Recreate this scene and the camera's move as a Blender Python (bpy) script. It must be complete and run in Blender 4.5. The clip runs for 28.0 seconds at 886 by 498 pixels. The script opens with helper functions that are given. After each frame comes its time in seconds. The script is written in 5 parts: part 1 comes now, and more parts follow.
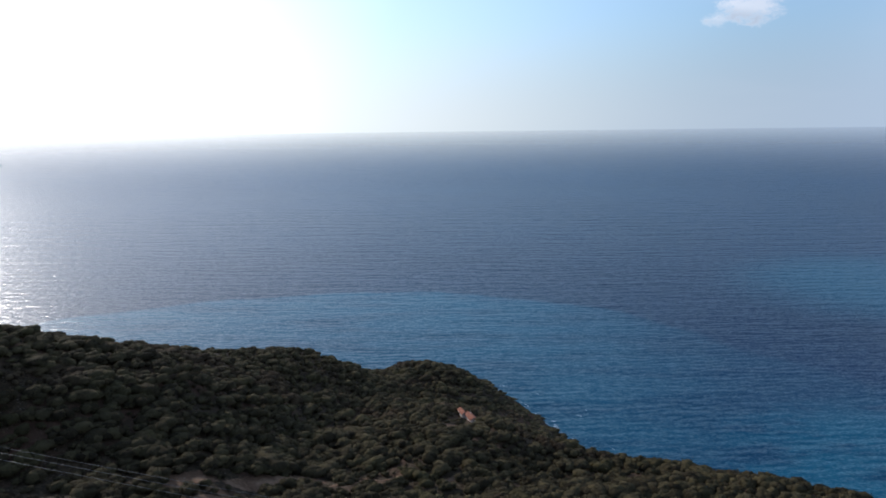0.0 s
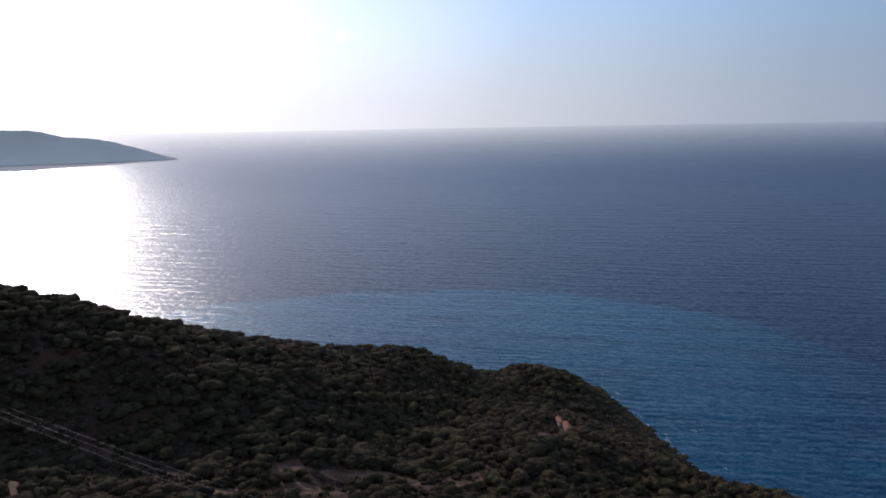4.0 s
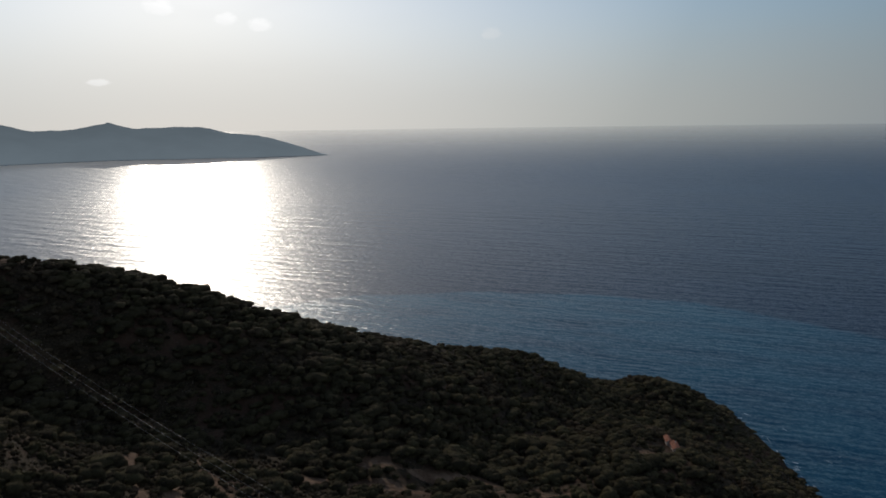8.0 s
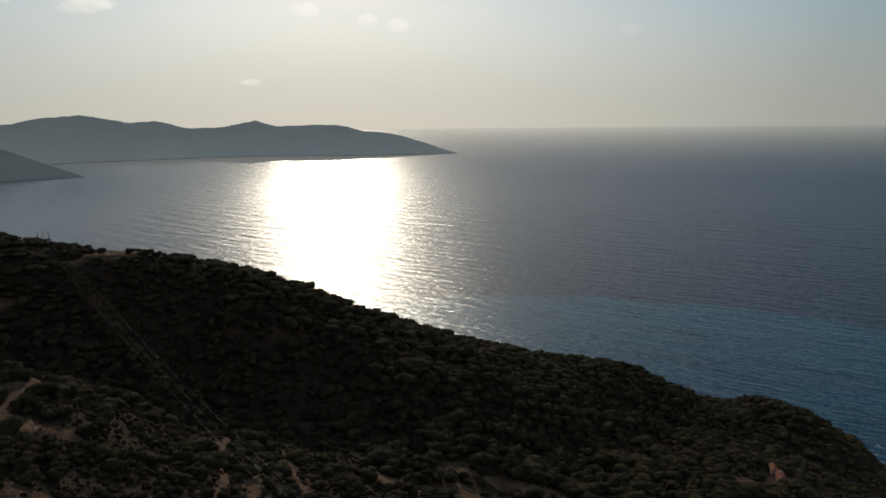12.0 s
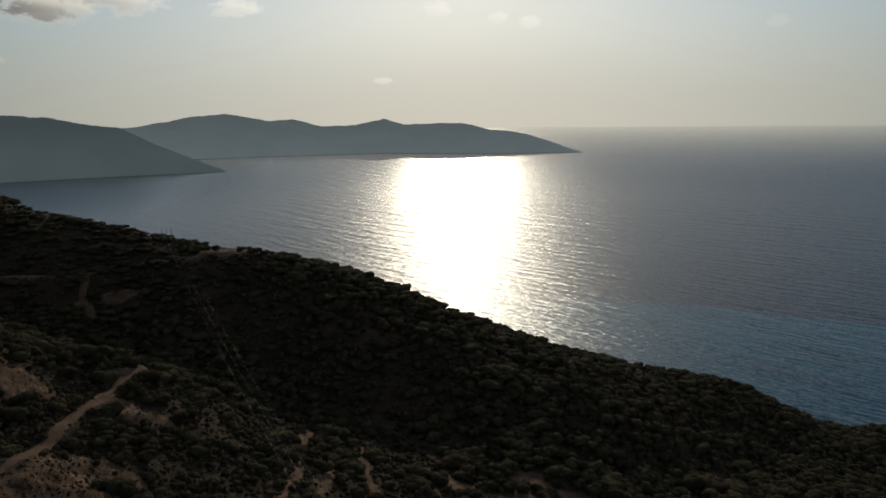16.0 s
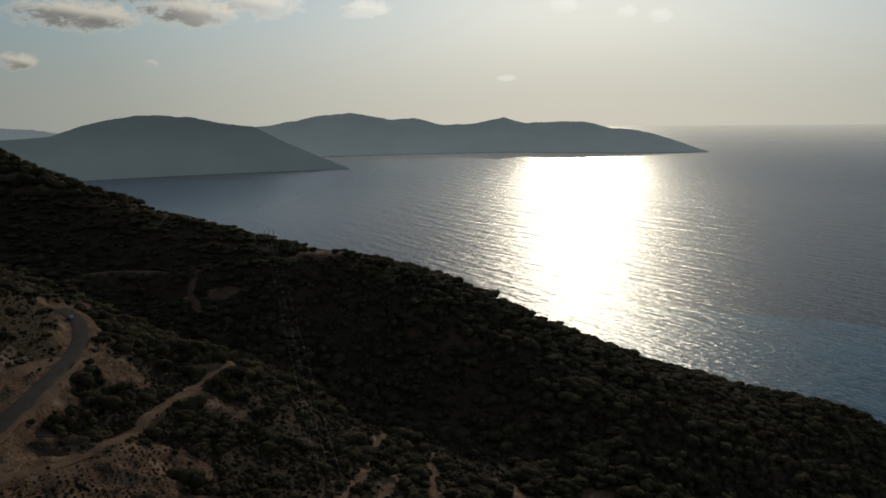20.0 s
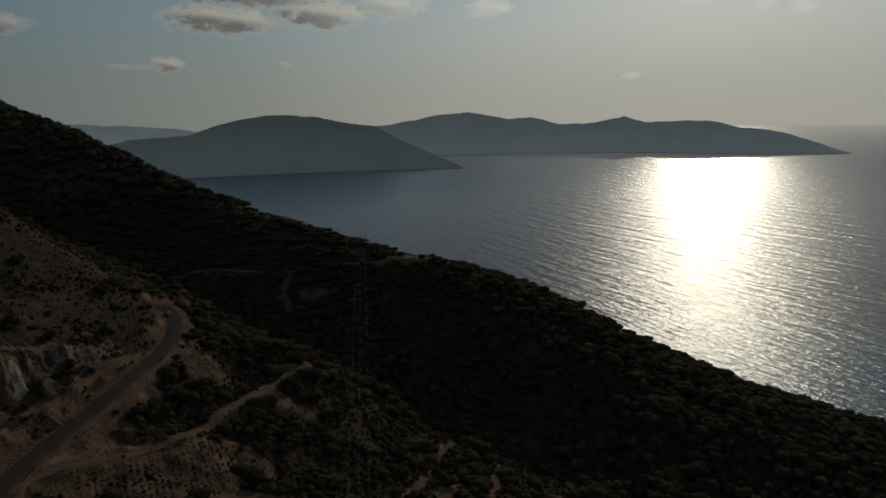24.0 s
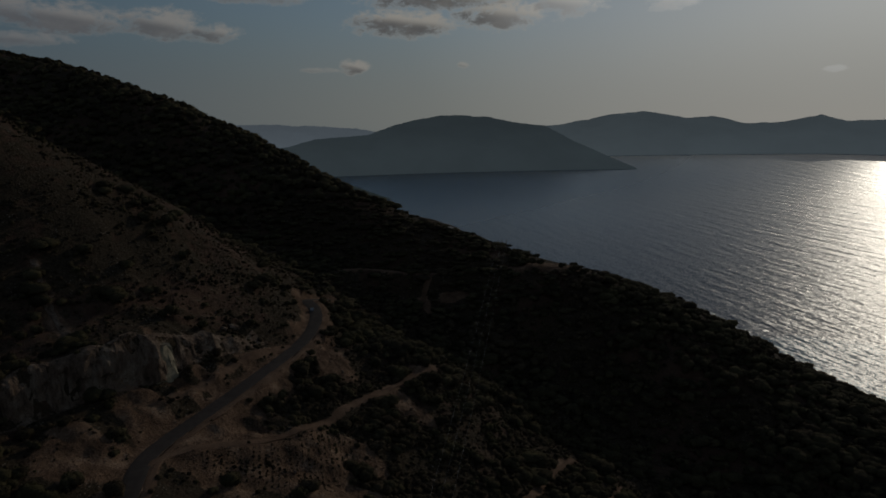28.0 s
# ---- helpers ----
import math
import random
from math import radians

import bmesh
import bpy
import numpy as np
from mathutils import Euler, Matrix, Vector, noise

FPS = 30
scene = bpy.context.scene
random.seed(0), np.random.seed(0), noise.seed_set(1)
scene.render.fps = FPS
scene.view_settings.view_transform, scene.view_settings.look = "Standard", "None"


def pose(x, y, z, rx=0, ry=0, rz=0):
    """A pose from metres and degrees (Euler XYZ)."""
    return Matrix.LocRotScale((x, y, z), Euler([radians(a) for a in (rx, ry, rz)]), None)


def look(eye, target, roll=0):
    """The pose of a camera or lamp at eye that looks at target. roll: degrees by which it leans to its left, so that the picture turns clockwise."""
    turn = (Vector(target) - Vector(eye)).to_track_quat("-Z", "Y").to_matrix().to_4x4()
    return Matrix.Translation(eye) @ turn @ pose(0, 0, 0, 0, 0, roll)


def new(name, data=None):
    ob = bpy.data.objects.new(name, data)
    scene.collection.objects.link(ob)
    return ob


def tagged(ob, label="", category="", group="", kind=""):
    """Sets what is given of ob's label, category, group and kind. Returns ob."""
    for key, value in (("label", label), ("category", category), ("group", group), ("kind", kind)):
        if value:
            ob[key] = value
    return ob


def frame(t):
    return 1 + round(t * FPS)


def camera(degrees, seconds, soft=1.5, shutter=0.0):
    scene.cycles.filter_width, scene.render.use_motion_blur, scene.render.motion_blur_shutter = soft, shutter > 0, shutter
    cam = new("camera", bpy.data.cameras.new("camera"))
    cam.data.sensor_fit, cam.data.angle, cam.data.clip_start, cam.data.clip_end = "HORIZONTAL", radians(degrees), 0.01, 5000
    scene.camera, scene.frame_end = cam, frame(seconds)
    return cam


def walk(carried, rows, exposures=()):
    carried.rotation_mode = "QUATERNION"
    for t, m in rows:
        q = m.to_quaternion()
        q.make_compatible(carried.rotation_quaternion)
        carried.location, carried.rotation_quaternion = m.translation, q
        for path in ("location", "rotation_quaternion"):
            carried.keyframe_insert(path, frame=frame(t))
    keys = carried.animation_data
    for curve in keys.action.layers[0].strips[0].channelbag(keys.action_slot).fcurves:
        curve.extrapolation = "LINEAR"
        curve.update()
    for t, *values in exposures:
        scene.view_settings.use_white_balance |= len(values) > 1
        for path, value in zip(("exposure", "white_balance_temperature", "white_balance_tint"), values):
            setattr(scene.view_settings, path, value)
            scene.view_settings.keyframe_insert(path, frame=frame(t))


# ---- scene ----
cam = camera(63.89, 28.0, soft=1.7)
# seconds, eye, yaw to the left, pitch, roll
PATH = [
    (0, -0.00, 0.00, 250.00, 0.000, -9.540, -0.692),
    (0.5, 3.75, -3.73, 252.95, 1.443, -9.635, -0.796),
    (1, 7.21, -6.72, 255.42, 2.929, -9.715, -0.874),
    (1.5, 10.43, -9.05, 257.48, 4.358, -9.781, -0.929),
    (2, 13.44, -10.78, 259.18, 5.798, -9.835, -0.967),
    (2.5, 16.26, -12.00, 260.57, 7.195, -9.879, -0.989),
    (4.5, 26.32, -13.29, 264.11, 13.003, -9.974, -0.971),
    (5, 28.69, -13.08, 264.76, 14.472, -9.984, -0.949),
    (5.5, 31.05, -12.78, 265.39, 15.863, -9.991, -0.923),
    (6, 33.38, -12.38, 266.00, 17.322, -9.995, -0.894),
    (6.5, 35.70, -11.89, 266.60, 18.712, -9.998, -0.862),
    (7, 37.99, -11.33, 267.19, 20.136, -10.000, -0.829),
    (7.5, 40.27, -10.69, 267.77, 21.502, -10.001, -0.795),
    (8, 42.52, -10.00, 268.35, 22.919, -10.003, -0.762),
    (8.5, 44.75, -9.25, 268.93, 24.300, -10.005, -0.728),
    (9, 46.95, -8.45, 269.51, 25.695, -10.007, -0.696),
    (9.5, 49.12, -7.62, 270.10, 27.089, -10.011, -0.664),
    (10, 51.27, -6.76, 270.70, 28.474, -10.016, -0.635),
    (10.5, 53.39, -5.86, 271.30, 29.766, -10.022, -0.607),
    (11, 55.48, -4.93, 271.92, 30.926, -10.029, -0.582),
    (11.5, 57.55, -3.97, 272.54, 32.057, -10.038, -0.560),
    (12, 59.58, -2.97, 273.17, 33.363, -10.048, -0.540),
    (12.5, 61.59, -1.93, 273.80, 34.577, -10.059, -0.524),
    (14.5, 69.35, 2.59, 276.40, 39.648, -10.112, -0.491),
    (15, 71.22, 3.82, 277.06, 40.942, -10.127, -0.490),
    (15.5, 73.06, 5.10, 277.73, 42.211, -10.142, -0.493),
    (16, 74.86, 6.42, 278.40, 43.493, -10.156, -0.499),
    (16.5, 76.64, 7.79, 279.08, 44.733, -10.171, -0.507),
    (17, 78.39, 9.21, 279.77, 45.991, -10.185, -0.518),
    (17.5, 80.10, 10.68, 280.46, 47.205, -10.198, -0.530),
    (18, 81.78, 12.22, 281.17, 48.497, -10.211, -0.543),
    (18.5, 83.43, 13.81, 281.88, 49.737, -10.223, -0.558),
    (19, 85.04, 15.46, 282.59, 50.930, -10.234, -0.572),
    (19.5, 86.62, 17.18, 283.32, 52.032, -10.244, -0.587),
    (20, 88.15, 18.95, 284.05, 53.186, -10.253, -0.600),
    (20.5, 89.64, 20.78, 284.77, 54.296, -10.261, -0.613),
    (21, 91.07, 22.66, 285.49, 55.420, -10.267, -0.623),
    (21.5, 92.45, 24.59, 286.20, 56.535, -10.273, -0.632),
    (23.5, 97.33, 32.73, 288.88, 61.160, -10.282, -0.644),
    (24, 98.38, 34.85, 289.49, 62.690, -10.281, -0.643),
    (24.5, 99.35, 37.00, 290.08, 64.454, -10.278, -0.642),
    (25, 100.27, 39.16, 290.66, 66.304, -10.274, -0.643),
    (25.5, 101.12, 41.32, 291.21, 68.035, -10.268, -0.648),
    (26, 101.92, 43.48, 291.76, 69.865, -10.259, -0.659),
    (26.5, 102.68, 45.63, 292.31, 71.634, -10.248, -0.680),
    (27, 103.39, 47.76, 292.85, 73.348, -10.234, -0.716),
    (27.5, 104.07, 49.86, 293.39, 74.849, -10.216, -0.771),
    (28, 104.71, 51.91, 293.95, 76.485, -10.192, -0.852),
]


def aimed(x, y, z, yaw, pitch, roll):
    a, b = radians(yaw), radians(pitch)
    way = Vector((-math.sin(a) * math.cos(b), math.cos(a) * math.cos(b), math.sin(b)))
    eye = Vector((x, y, z))
    return look(eye, eye + way * 100, roll)


# seconds, stops, kelvin, tint
EXPOSURES = [
    (0.0, 1.0, 5650, 13), (1.0, 0.95, 5700, 20), (2.0, 0.84, 5700, 22), (4.5, 0.38, 5600, 20), (7.0, -0.1, 5750, 16), (8.5, -0.3, 6250, 10), (11.0, -0.37, 6500, 8), (15.0, -0.45, 6550, 7), (21.5, -0.49, 6500, 6),
    (23.0, -0.85, 6450, 5), (24.0, -1.17, 6400, 5), (25.0, -1.27, 6350, 5), (26.0, -1.4, 6300, 5), (27.0, -1.5, 6200, 7), (28.0, -1.66, 6150, 9),
]
walk(cam, [(t, aimed(*row)) for t, *row in PATH], EXPOSURES)

# ---- light: a low afternoon sun over the sea, 42 degrees to the left of +y ----
SUN_AZ, SUN_EL = 42.0, 19.0
sun_way = Vector((-math.sin(radians(SUN_AZ)) * math.cos(radians(SUN_EL)), math.cos(radians(SUN_AZ)) * math.cos(radians(SUN_EL)), math.sin(radians(SUN_EL))))
sun = new("sun", bpy.data.lights.new("sun", "SUN"))
sun.data.energy, sun.data.angle, sun.data.color = 1.8, radians(0.6), (1.0, 0.86, 0.68)
sun.matrix_world = look(sun_way * 1000, (0, 0, 0))


class Nodes:
    """A short way to write node trees."""

    def __init__(self, tree):
        self.tree = tree
        tree.nodes.clear()

    def __call__(self, kind, *links, **values):
        n = self.tree.nodes.new("ShaderNode" + kind)
        for key, value in values.items():
            if key == "op":
                n.operation = value
            elif key == "blend":
                n.blend_type = value
            elif key == "typed":
                n.data_type = value
            elif key == "clamp":
                n.use_clamp = value
            elif key == "dims":
                n.noise_dimensions = value
            elif key == "feature":
                n.feature = value
        for slot, value in links:
            self.put(n, slot, value)
        return n

    def put(self, n, slot, value):
        if isinstance(value, tuple) and len(value) == 2 and hasattr(value[0], "outputs"):
            self.tree.links.new(value[0].outputs[value[1]], n.inputs[slot])
        elif hasattr(value, "outputs"):
            self.tree.links.new(value.outputs[0], n.inputs[slot])
        else:
            n.inputs[slot].default_value = value

    def math(self, op, a, b=0.0, clamp=False):
        return self("Math", (0, a), (1, b), op=op, clamp=clamp)

    def ramp(self, fac, stops, smooth=False):
        n = self("ValToRGB", (0, fac))
        el = n.color_ramp.elements
        while len(el) < len(stops):
            el.new(0.5)
        for e, (at, c) in zip(el, stops):
            e.position = at
            e.color = (*c, 1) if len(c) == 3 else c
        n.color_ramp.interpolation = "B_SPLINE" if smooth else "LINEAR"
        return n

    def mix(self, fac, a, b, blend="MIX"):
        return self("MixRGB", (0, fac), (1, a), (2, b), blend=blend)

    def span(self, value, a, b, c=0.0, d=1.0, soft=True):
        n = self("MapRange", ("Value", value), ("From Min", a), ("From Max", b), ("To Min", c), ("To Max", d))
        n.interpolation_type = "SMOOTHSTEP" if soft else "LINEAR"
        return n

    def noise(self, vec, scale, detail=4.0, rough=0.55, warp=0.0):
        return self("TexNoise", ("Vector", vec), ("Scale", scale), ("Detail", detail), ("Roughness", rough), ("Distortion", warp))


def make_sky():
    world = bpy.data.worlds.new("sky")
    scene.world = world
    world.use_nodes = True
    n = Nodes(world.node_tree)
    sky = n("TexSky")
    sky.sky_type = "NISHITA"
    sky.sun_disc = False
    sky.sun_elevation, sky.sun_rotation = radians(SUN_EL), radians(-SUN_AZ)
    sky.altitude, sky.air_density, sky.dust_density, sky.ozone_density = 300, 1.0, 0.5, 1.5
    way = n("TexCoord")
    parts = n("SeparateXYZ", (0, (way, "Generated")))
    az = n.math("ARCTAN2", n.math("MULTIPLY", (parts, 0), -1.0), (parts, 1))
    az = n.math("MULTIPLY", az, 57.2958)
    el = n.math("MULTIPLY", n.math("ARCSINE", (parts, 2)), 57.2958)
    flatter = n("Mapping", (0, (way, "Generated")), ("Scale", (1.0, 1.0, 2.1)))
    puff = n.noise(flatter, 22, 6, 0.6, 0.6)
    puff_small = n.noise(flatter, 55, 5, 0.6, 0.5)
    puff_fine = n.noise((way, "Generated"), 150, 4, 0.65)
    ragged = n.math("ADD", n.math("MULTIPLY", n.math("SUBTRACT", puff, 0.5), 2.0), n.math("MULTIPLY", n.math("SUBTRACT", puff_small, 0.5), 1.6))
    ragged = n.math("ADD", ragged, n.math("MULTIPLY", n.math("SUBTRACT", puff_fine, 0.5), 0.6))
    total, under = None, None
    # azimuth, elevation, half width, half height, weight of the clouds
    for a, e, w, h, k in CLOUDS:
        dx = n.math("DIVIDE", n.math("SUBTRACT", az, a), w)
        dy = n.math("DIVIDE", n.math("SUBTRACT", el, e), h)
        r2 = n.math("ADD", n.math("MULTIPLY", dx, dx), n.math("MULTIPLY", dy, dy))
        m = n.math("ADD", n.math("SUBTRACT", 1.15, r2), n.math("MULTIPLY", ragged, 1.15))
        m = n.math("MULTIPLY", n.span(m, 0.0, 1.15), k)
        low = n.math("MULTIPLY", m, n.span(n.math("SUBTRACT", dy, n.math("MULTIPLY", dx, 0.45)), 0.55, -0.45))
        total = m if total is None else n.math("MAXIMUM", total, m)
        under = low if under is None else n.math("MAXIMUM", under, low)
    # high thin veil, and broken cloud over the rest of the sky
    veil = n.noise(n("Mapping", (0, (way, "Generated")), ("Scale", (1.0, 1.0, 5.0))), 3.0, 5, 0.55)
    veil = n.math("MULTIPLY", n.span(veil, 0.5, 0.8), 0.12)
    # thick parts of a cloud are grey below, thin edges white
    thick = n.noise(flatter, 30, 4, 0.55)
    body = n.math("MULTIPLY", n.span(under, 0.1, 0.95), n.span(thick, 1.0, 0.3, 0.6, 1.0))
    near = n("VectorMath", (0, (way, "Generated")), (1, tuple(sun_way)), op="DOT_PRODUCT")
    shine = n.span((near, "Value"), 0.76, 1.0, 0.0, 1.0)
    white = n.mix(1.0, n.ramp((near, "Value"), [(0.35, (0.29, 0.285, 0.29)), (0.85, (0.66, 0.595, 0.5)), (0.95, (0.95, 0.92, 0.85)), (1.0, (1.0, 0.97, 0.9))]), (15, 15, 15, 1), "MULTIPLY")
    grey = n.mix(1.0, n.ramp((near, "Value"), [(0.35, (0.2, 0.2, 0.21)), (0.84, (0.2, 0.183, 0.168)), (0.93, (0.78, 0.75, 0.7)), (1.0, (0.98, 0.95, 0.88))]), (15, 15, 15, 1), "MULTIPLY")
    cloud = n.mix(body, white, grey)
    # thin milky air, thickest low down and towards the sun
    k = 1 / 12
    # the unseen sky opposite the sun is brightened to fill shaded land
    milk = n.ramp((near, "Value"), [(0.0, (5.0 * k, 5.6 * k, 6.6 * k)), (0.3, (1.6 * k, 2.3 * k, 2.9 * k)), (0.5, (1.7 * k, 2.5 * k, 3.1 * k)), (0.78, (4.1 * k, 5.2 * k, 5.7 * k)), (0.9, (7.8 * k, 8.3 * k, 8.5 * k)), (1.0, (1.0, 0.975, 0.92))], True)
    milk = n.mix(1.0, milk, (12, 12, 12, 1), "MULTIPLY")
    sky = n.mix(n.math("MINIMUM", n.span(el, 1.0, 12.0, 0.92, 0.52), n.span(el, 10.0, 50.0, 0.92, 0.15)), sky, milk)
    colour = n.mix(veil, sky, n.mix(shine, (4.5, 4.5, 4.5, 1), (9.0, 8.6, 8.0, 1)))
    # sea haze along the horizon
    haze = n.math("MULTIPLY", n.span(n.math("ABSOLUTE", el), 0.0, 9.0, 1.0, 0.0), 0.7)
    colour = n.mix(haze, colour, n.mix(1.0, n.ramp((near, "Value"), [(0.15, (0.22, 0.255, 0.285)), (0.5, (0.27, 0.29, 0.295)), (0.78, (0.49, 0.47, 0.385)), (1.0, (0.9, 0.84, 0.725))], True), (12, 12, 12, 1), "MULTIPLY"))
    colour = n.mix(n.math("MULTIPLY", total, 0.92), colour, cloud)
    back = n("Background", (0, colour), (1, 0.085))
    out = n("OutputWorld", (0, back))


CLOUDS = [
    (-22.6, 8.1, 2.6, 1.1, 0.7), (-20.6, 7.6, 1.2, 0.6, 0.5), (43.7, 8.5, 1.1, 0.65, 0.9), (36.7, 7.5, 0.9, 0.5, 0.7), (39.0, 7.8, 0.9, 0.5, 0.7), (18.9, 6.8, 0.9, 0.5, 0.2), (59.0, 8.4, 2.2, 0.75, 0.85),
    (79.0, 7.5, 4.6, 1.2, 1.0), (71.5, 8.0, 4.4, 1.3, 1.0), (66.5, 8.6, 3.0, 1.0, 0.9), (76.5, 9.4, 6.5, 1.2, 1.0), (83.2, 4.2, 1.3, 0.7, 0.95), (85.6, 4.0, 1.6, 0.25, 0.5), (74.7, 4.3, 0.5, 0.3, 0.6),
    (48.1, 3.2, 0.9, 0.25, 0.5), (93.4, 6.7, 2.0, 0.8, 0.9), (97.2, 7.2, 3.2, 1.3, 0.95), (103.0, 7.4, 4.5, 1.2, 1.0), (107.5, 7.9, 4.0, 1.3, 1.0), (106.0, 5.9, 3.4, 0.6, 0.8), (90.0, 9.3, 4.5, 0.6, 0.7),
]
make_sky()


# ---- materials ----
def material(name, build):
    m = bpy.data.materials.new(name)
    m.use_nodes = True
    n = Nodes(m.node_tree)
    shader = build(n)
    n("OutputMaterial", (0, shader))
    return m


def surface(n, colour, rough=0.85, bump=None, strength=0.4, distance=0.3, **more):
    s = n("BsdfPrincipled", ("Base Color", colour), ("Roughness", rough))
    s.inputs["Specular IOR Level"].default_value = more.get("specular", 0.3)
    if "metal" in more:
        s.inputs["Metallic"].default_value = more["metal"]
    if bump is not None:
        b = n("Bump", ("Height", bump), ("Strength", strength), ("Distance", distance))
        n.put(s, "Normal", b)
    return s


def place(n):
    return (n("NewGeometry"), "Position")


def soil_build(n):
    p = place(n)
    big = n.noise(p, 0.018, 4, 0.55)
    mid = n.noise(p, 0.12, 6, 0.6)
    fine = n.noise(p, 0.9, 6, 0.65)
    earth = n.ramp(mid, [(0.3, (0.0539, 0.0303, 0.0189)), (0.5, (0.0853, 0.05, 0.0312)), (0.68, (0.131, 0.082, 0.0525))])
    grass = n.ramp(fine, [(0.3, (0.0244, 0.0189, 0.0107)), (0.6, (0.0522, 0.0369, 0.0213)), (0.8, (0.087, 0.0615, 0.0361))])
    c = n.mix(n.span(n.math("ADD", n.math("MULTIPLY", big, 0.6), n.math("MULTIPLY", mid, 0.5)), 0.44, 0.56), earth, grass)
    # trodden and dug earth is paler
    bare = n("Attribute")
    bare.attribute_name = "bare"
    dug = n.ramp(mid, [(0.3, (0.064, 0.037, 0.0215)), (0.5, (0.132, 0.079, 0.047)), (0.7, (0.245, 0.158, 0.099))])
    keep = n.span(n.math("ADD", (bare, "Fac"), n.math("MULTIPLY", n.math("SUBTRACT", fine, 0.5), 1.1)), 0.35, 0.65)
    c = n.mix(keep, c, dug)
    stones = n("TexVoronoi", ("Vector", p), ("Scale", 0.7))
    stone_at = n.math("MULTIPLY", n.span((stones, "Distance"), 0.22, 0.12), n.span(mid, 0.5, 0.6))
    c = n.mix(stone_at, c, (0.2, 0.165, 0.13, 1))
    c = n.mix(0.4, c, n.ramp(fine, [(0.25, (0.22, 0.22, 0.22)), (0.75, (0.9, 0.9, 0.9))]), "OVERLAY")
    h = n.math("ADD", n.math("MULTIPLY", fine, 0.6), n.math("MULTIPLY", mid, 1.2))
    return surface(n, c, 0.95, h, 1.0, 1.6, specular=0.1)


def foliage_build(dark, light, tip):
    def build(n):
        rand = n("ObjectInfo")
        isle = n("NewGeometry")
        p = place(n)
        pick = n.math("FRACT", n.math("ADD", (rand, "Random"), (isle, "Random Per Island")))
        a = n.noise(p, 2.0, 6, 0.72)
        b = n.noise(p, 0.05, 3, 0.5)
        c = n.ramp(n.math("ADD", n.math("MULTIPLY", a, 0.6), n.math("MULTIPLY", pick, 0.4)), [(0.28, dark), (0.52, light), (0.78, tip)])
        c = n.mix(n.math("MULTIPLY", n.span(b, 0.5, 0.7), 0.45), c, (0.085, 0.075, 0.032, 1))
        bump = n.noise(p, 1.9, 7, 0.75)
        s = surface(n, c, 0.95, bump, 1.0, 0.8, specular=0.05)
        t = n("BsdfTranslucent", ("Color", c))
        return n("MixShader", (0, 0.12), (1, s), (2, t))
    return build


def bark_build(n):
    p = place(n)
    a = n.noise(n("Mapping", (0, p), ("Scale", (3.0, 3.0, 0.6))), 2.0, 5, 0.6)
    return surface(n, n.ramp(a, [(0.3, (0.06, 0.045, 0.035)), (0.7, (0.17, 0.14, 0.11))]), 0.95, a, 0.6, 0.1)


def asphalt_build(n):
    p = place(n)
    a, b = n.noise(p, 0.25, 5, 0.6), n.noise(p, 6.0, 4, 0.7)
    c = n.ramp(a, [(0.3, (0.04, 0.032, 0.027)), (0.7, (0.066, 0.053, 0.044))])
    c = n.mix(0.3, c, n.ramp(b, [(0.3, (0.2, 0.2, 0.2)), (0.7, (0.8, 0.8, 0.8))]), "OVERLAY")
    return surface(n, c, 0.95, b, 0.3, 0.05, specular=0.1)


def track_build(n):
    p = place(n)
    a, b = n.noise(p, 0.16, 5, 0.6), n.noise(p, 1.6, 5, 0.65)
    c = n.ramp(a, [(0.3, (0.088, 0.05, 0.03)), (0.7, (0.17, 0.107, 0.067))])
    c = n.mix(0.4, c, n.ramp(b, [(0.25, (0.25, 0.25, 0.25)), (0.75, (0.85, 0.85, 0.85))]), "OVERLAY")
    return surface(n, c, 0.95, b, 0.6, 0.3, specular=0.1)


def rock_build(n):
    p = place(n)
    a = n.noise(n("Mapping", (0, p), ("Scale", (1.0, 1.0, 0.45))), 0.25, 6, 0.6, 0.4)
    b = n.noise(p, 1.8, 6, 0.7)
    stain = n.noise(n("Mapping", (0, p), ("Scale", (1.0, 1.0, 0.2))), 0.55, 5, 0.65)
    c = n.ramp(a, [(0.3, (0.1, 0.066, 0.044)), (0.5, (0.19, 0.13, 0.088)), (0.7, (0.3, 0.23, 0.165))])
    c = n.mix(n.math("MULTIPLY", n.span(stain, 0.5, 0.68), 0.7), c, (0.05, 0.034, 0.024, 1))
    c = n.mix(0.55, c, n.ramp(b, [(0.25, (0.15, 0.15, 0.15)), (0.75, (0.85, 0.85, 0.85))]), "OVERLAY")
    return surface(n, c, 0.92, n.math("ADD", n.math("MULTIPLY", a, 2.0), b), 1.0, 0.9, specular=0.12)


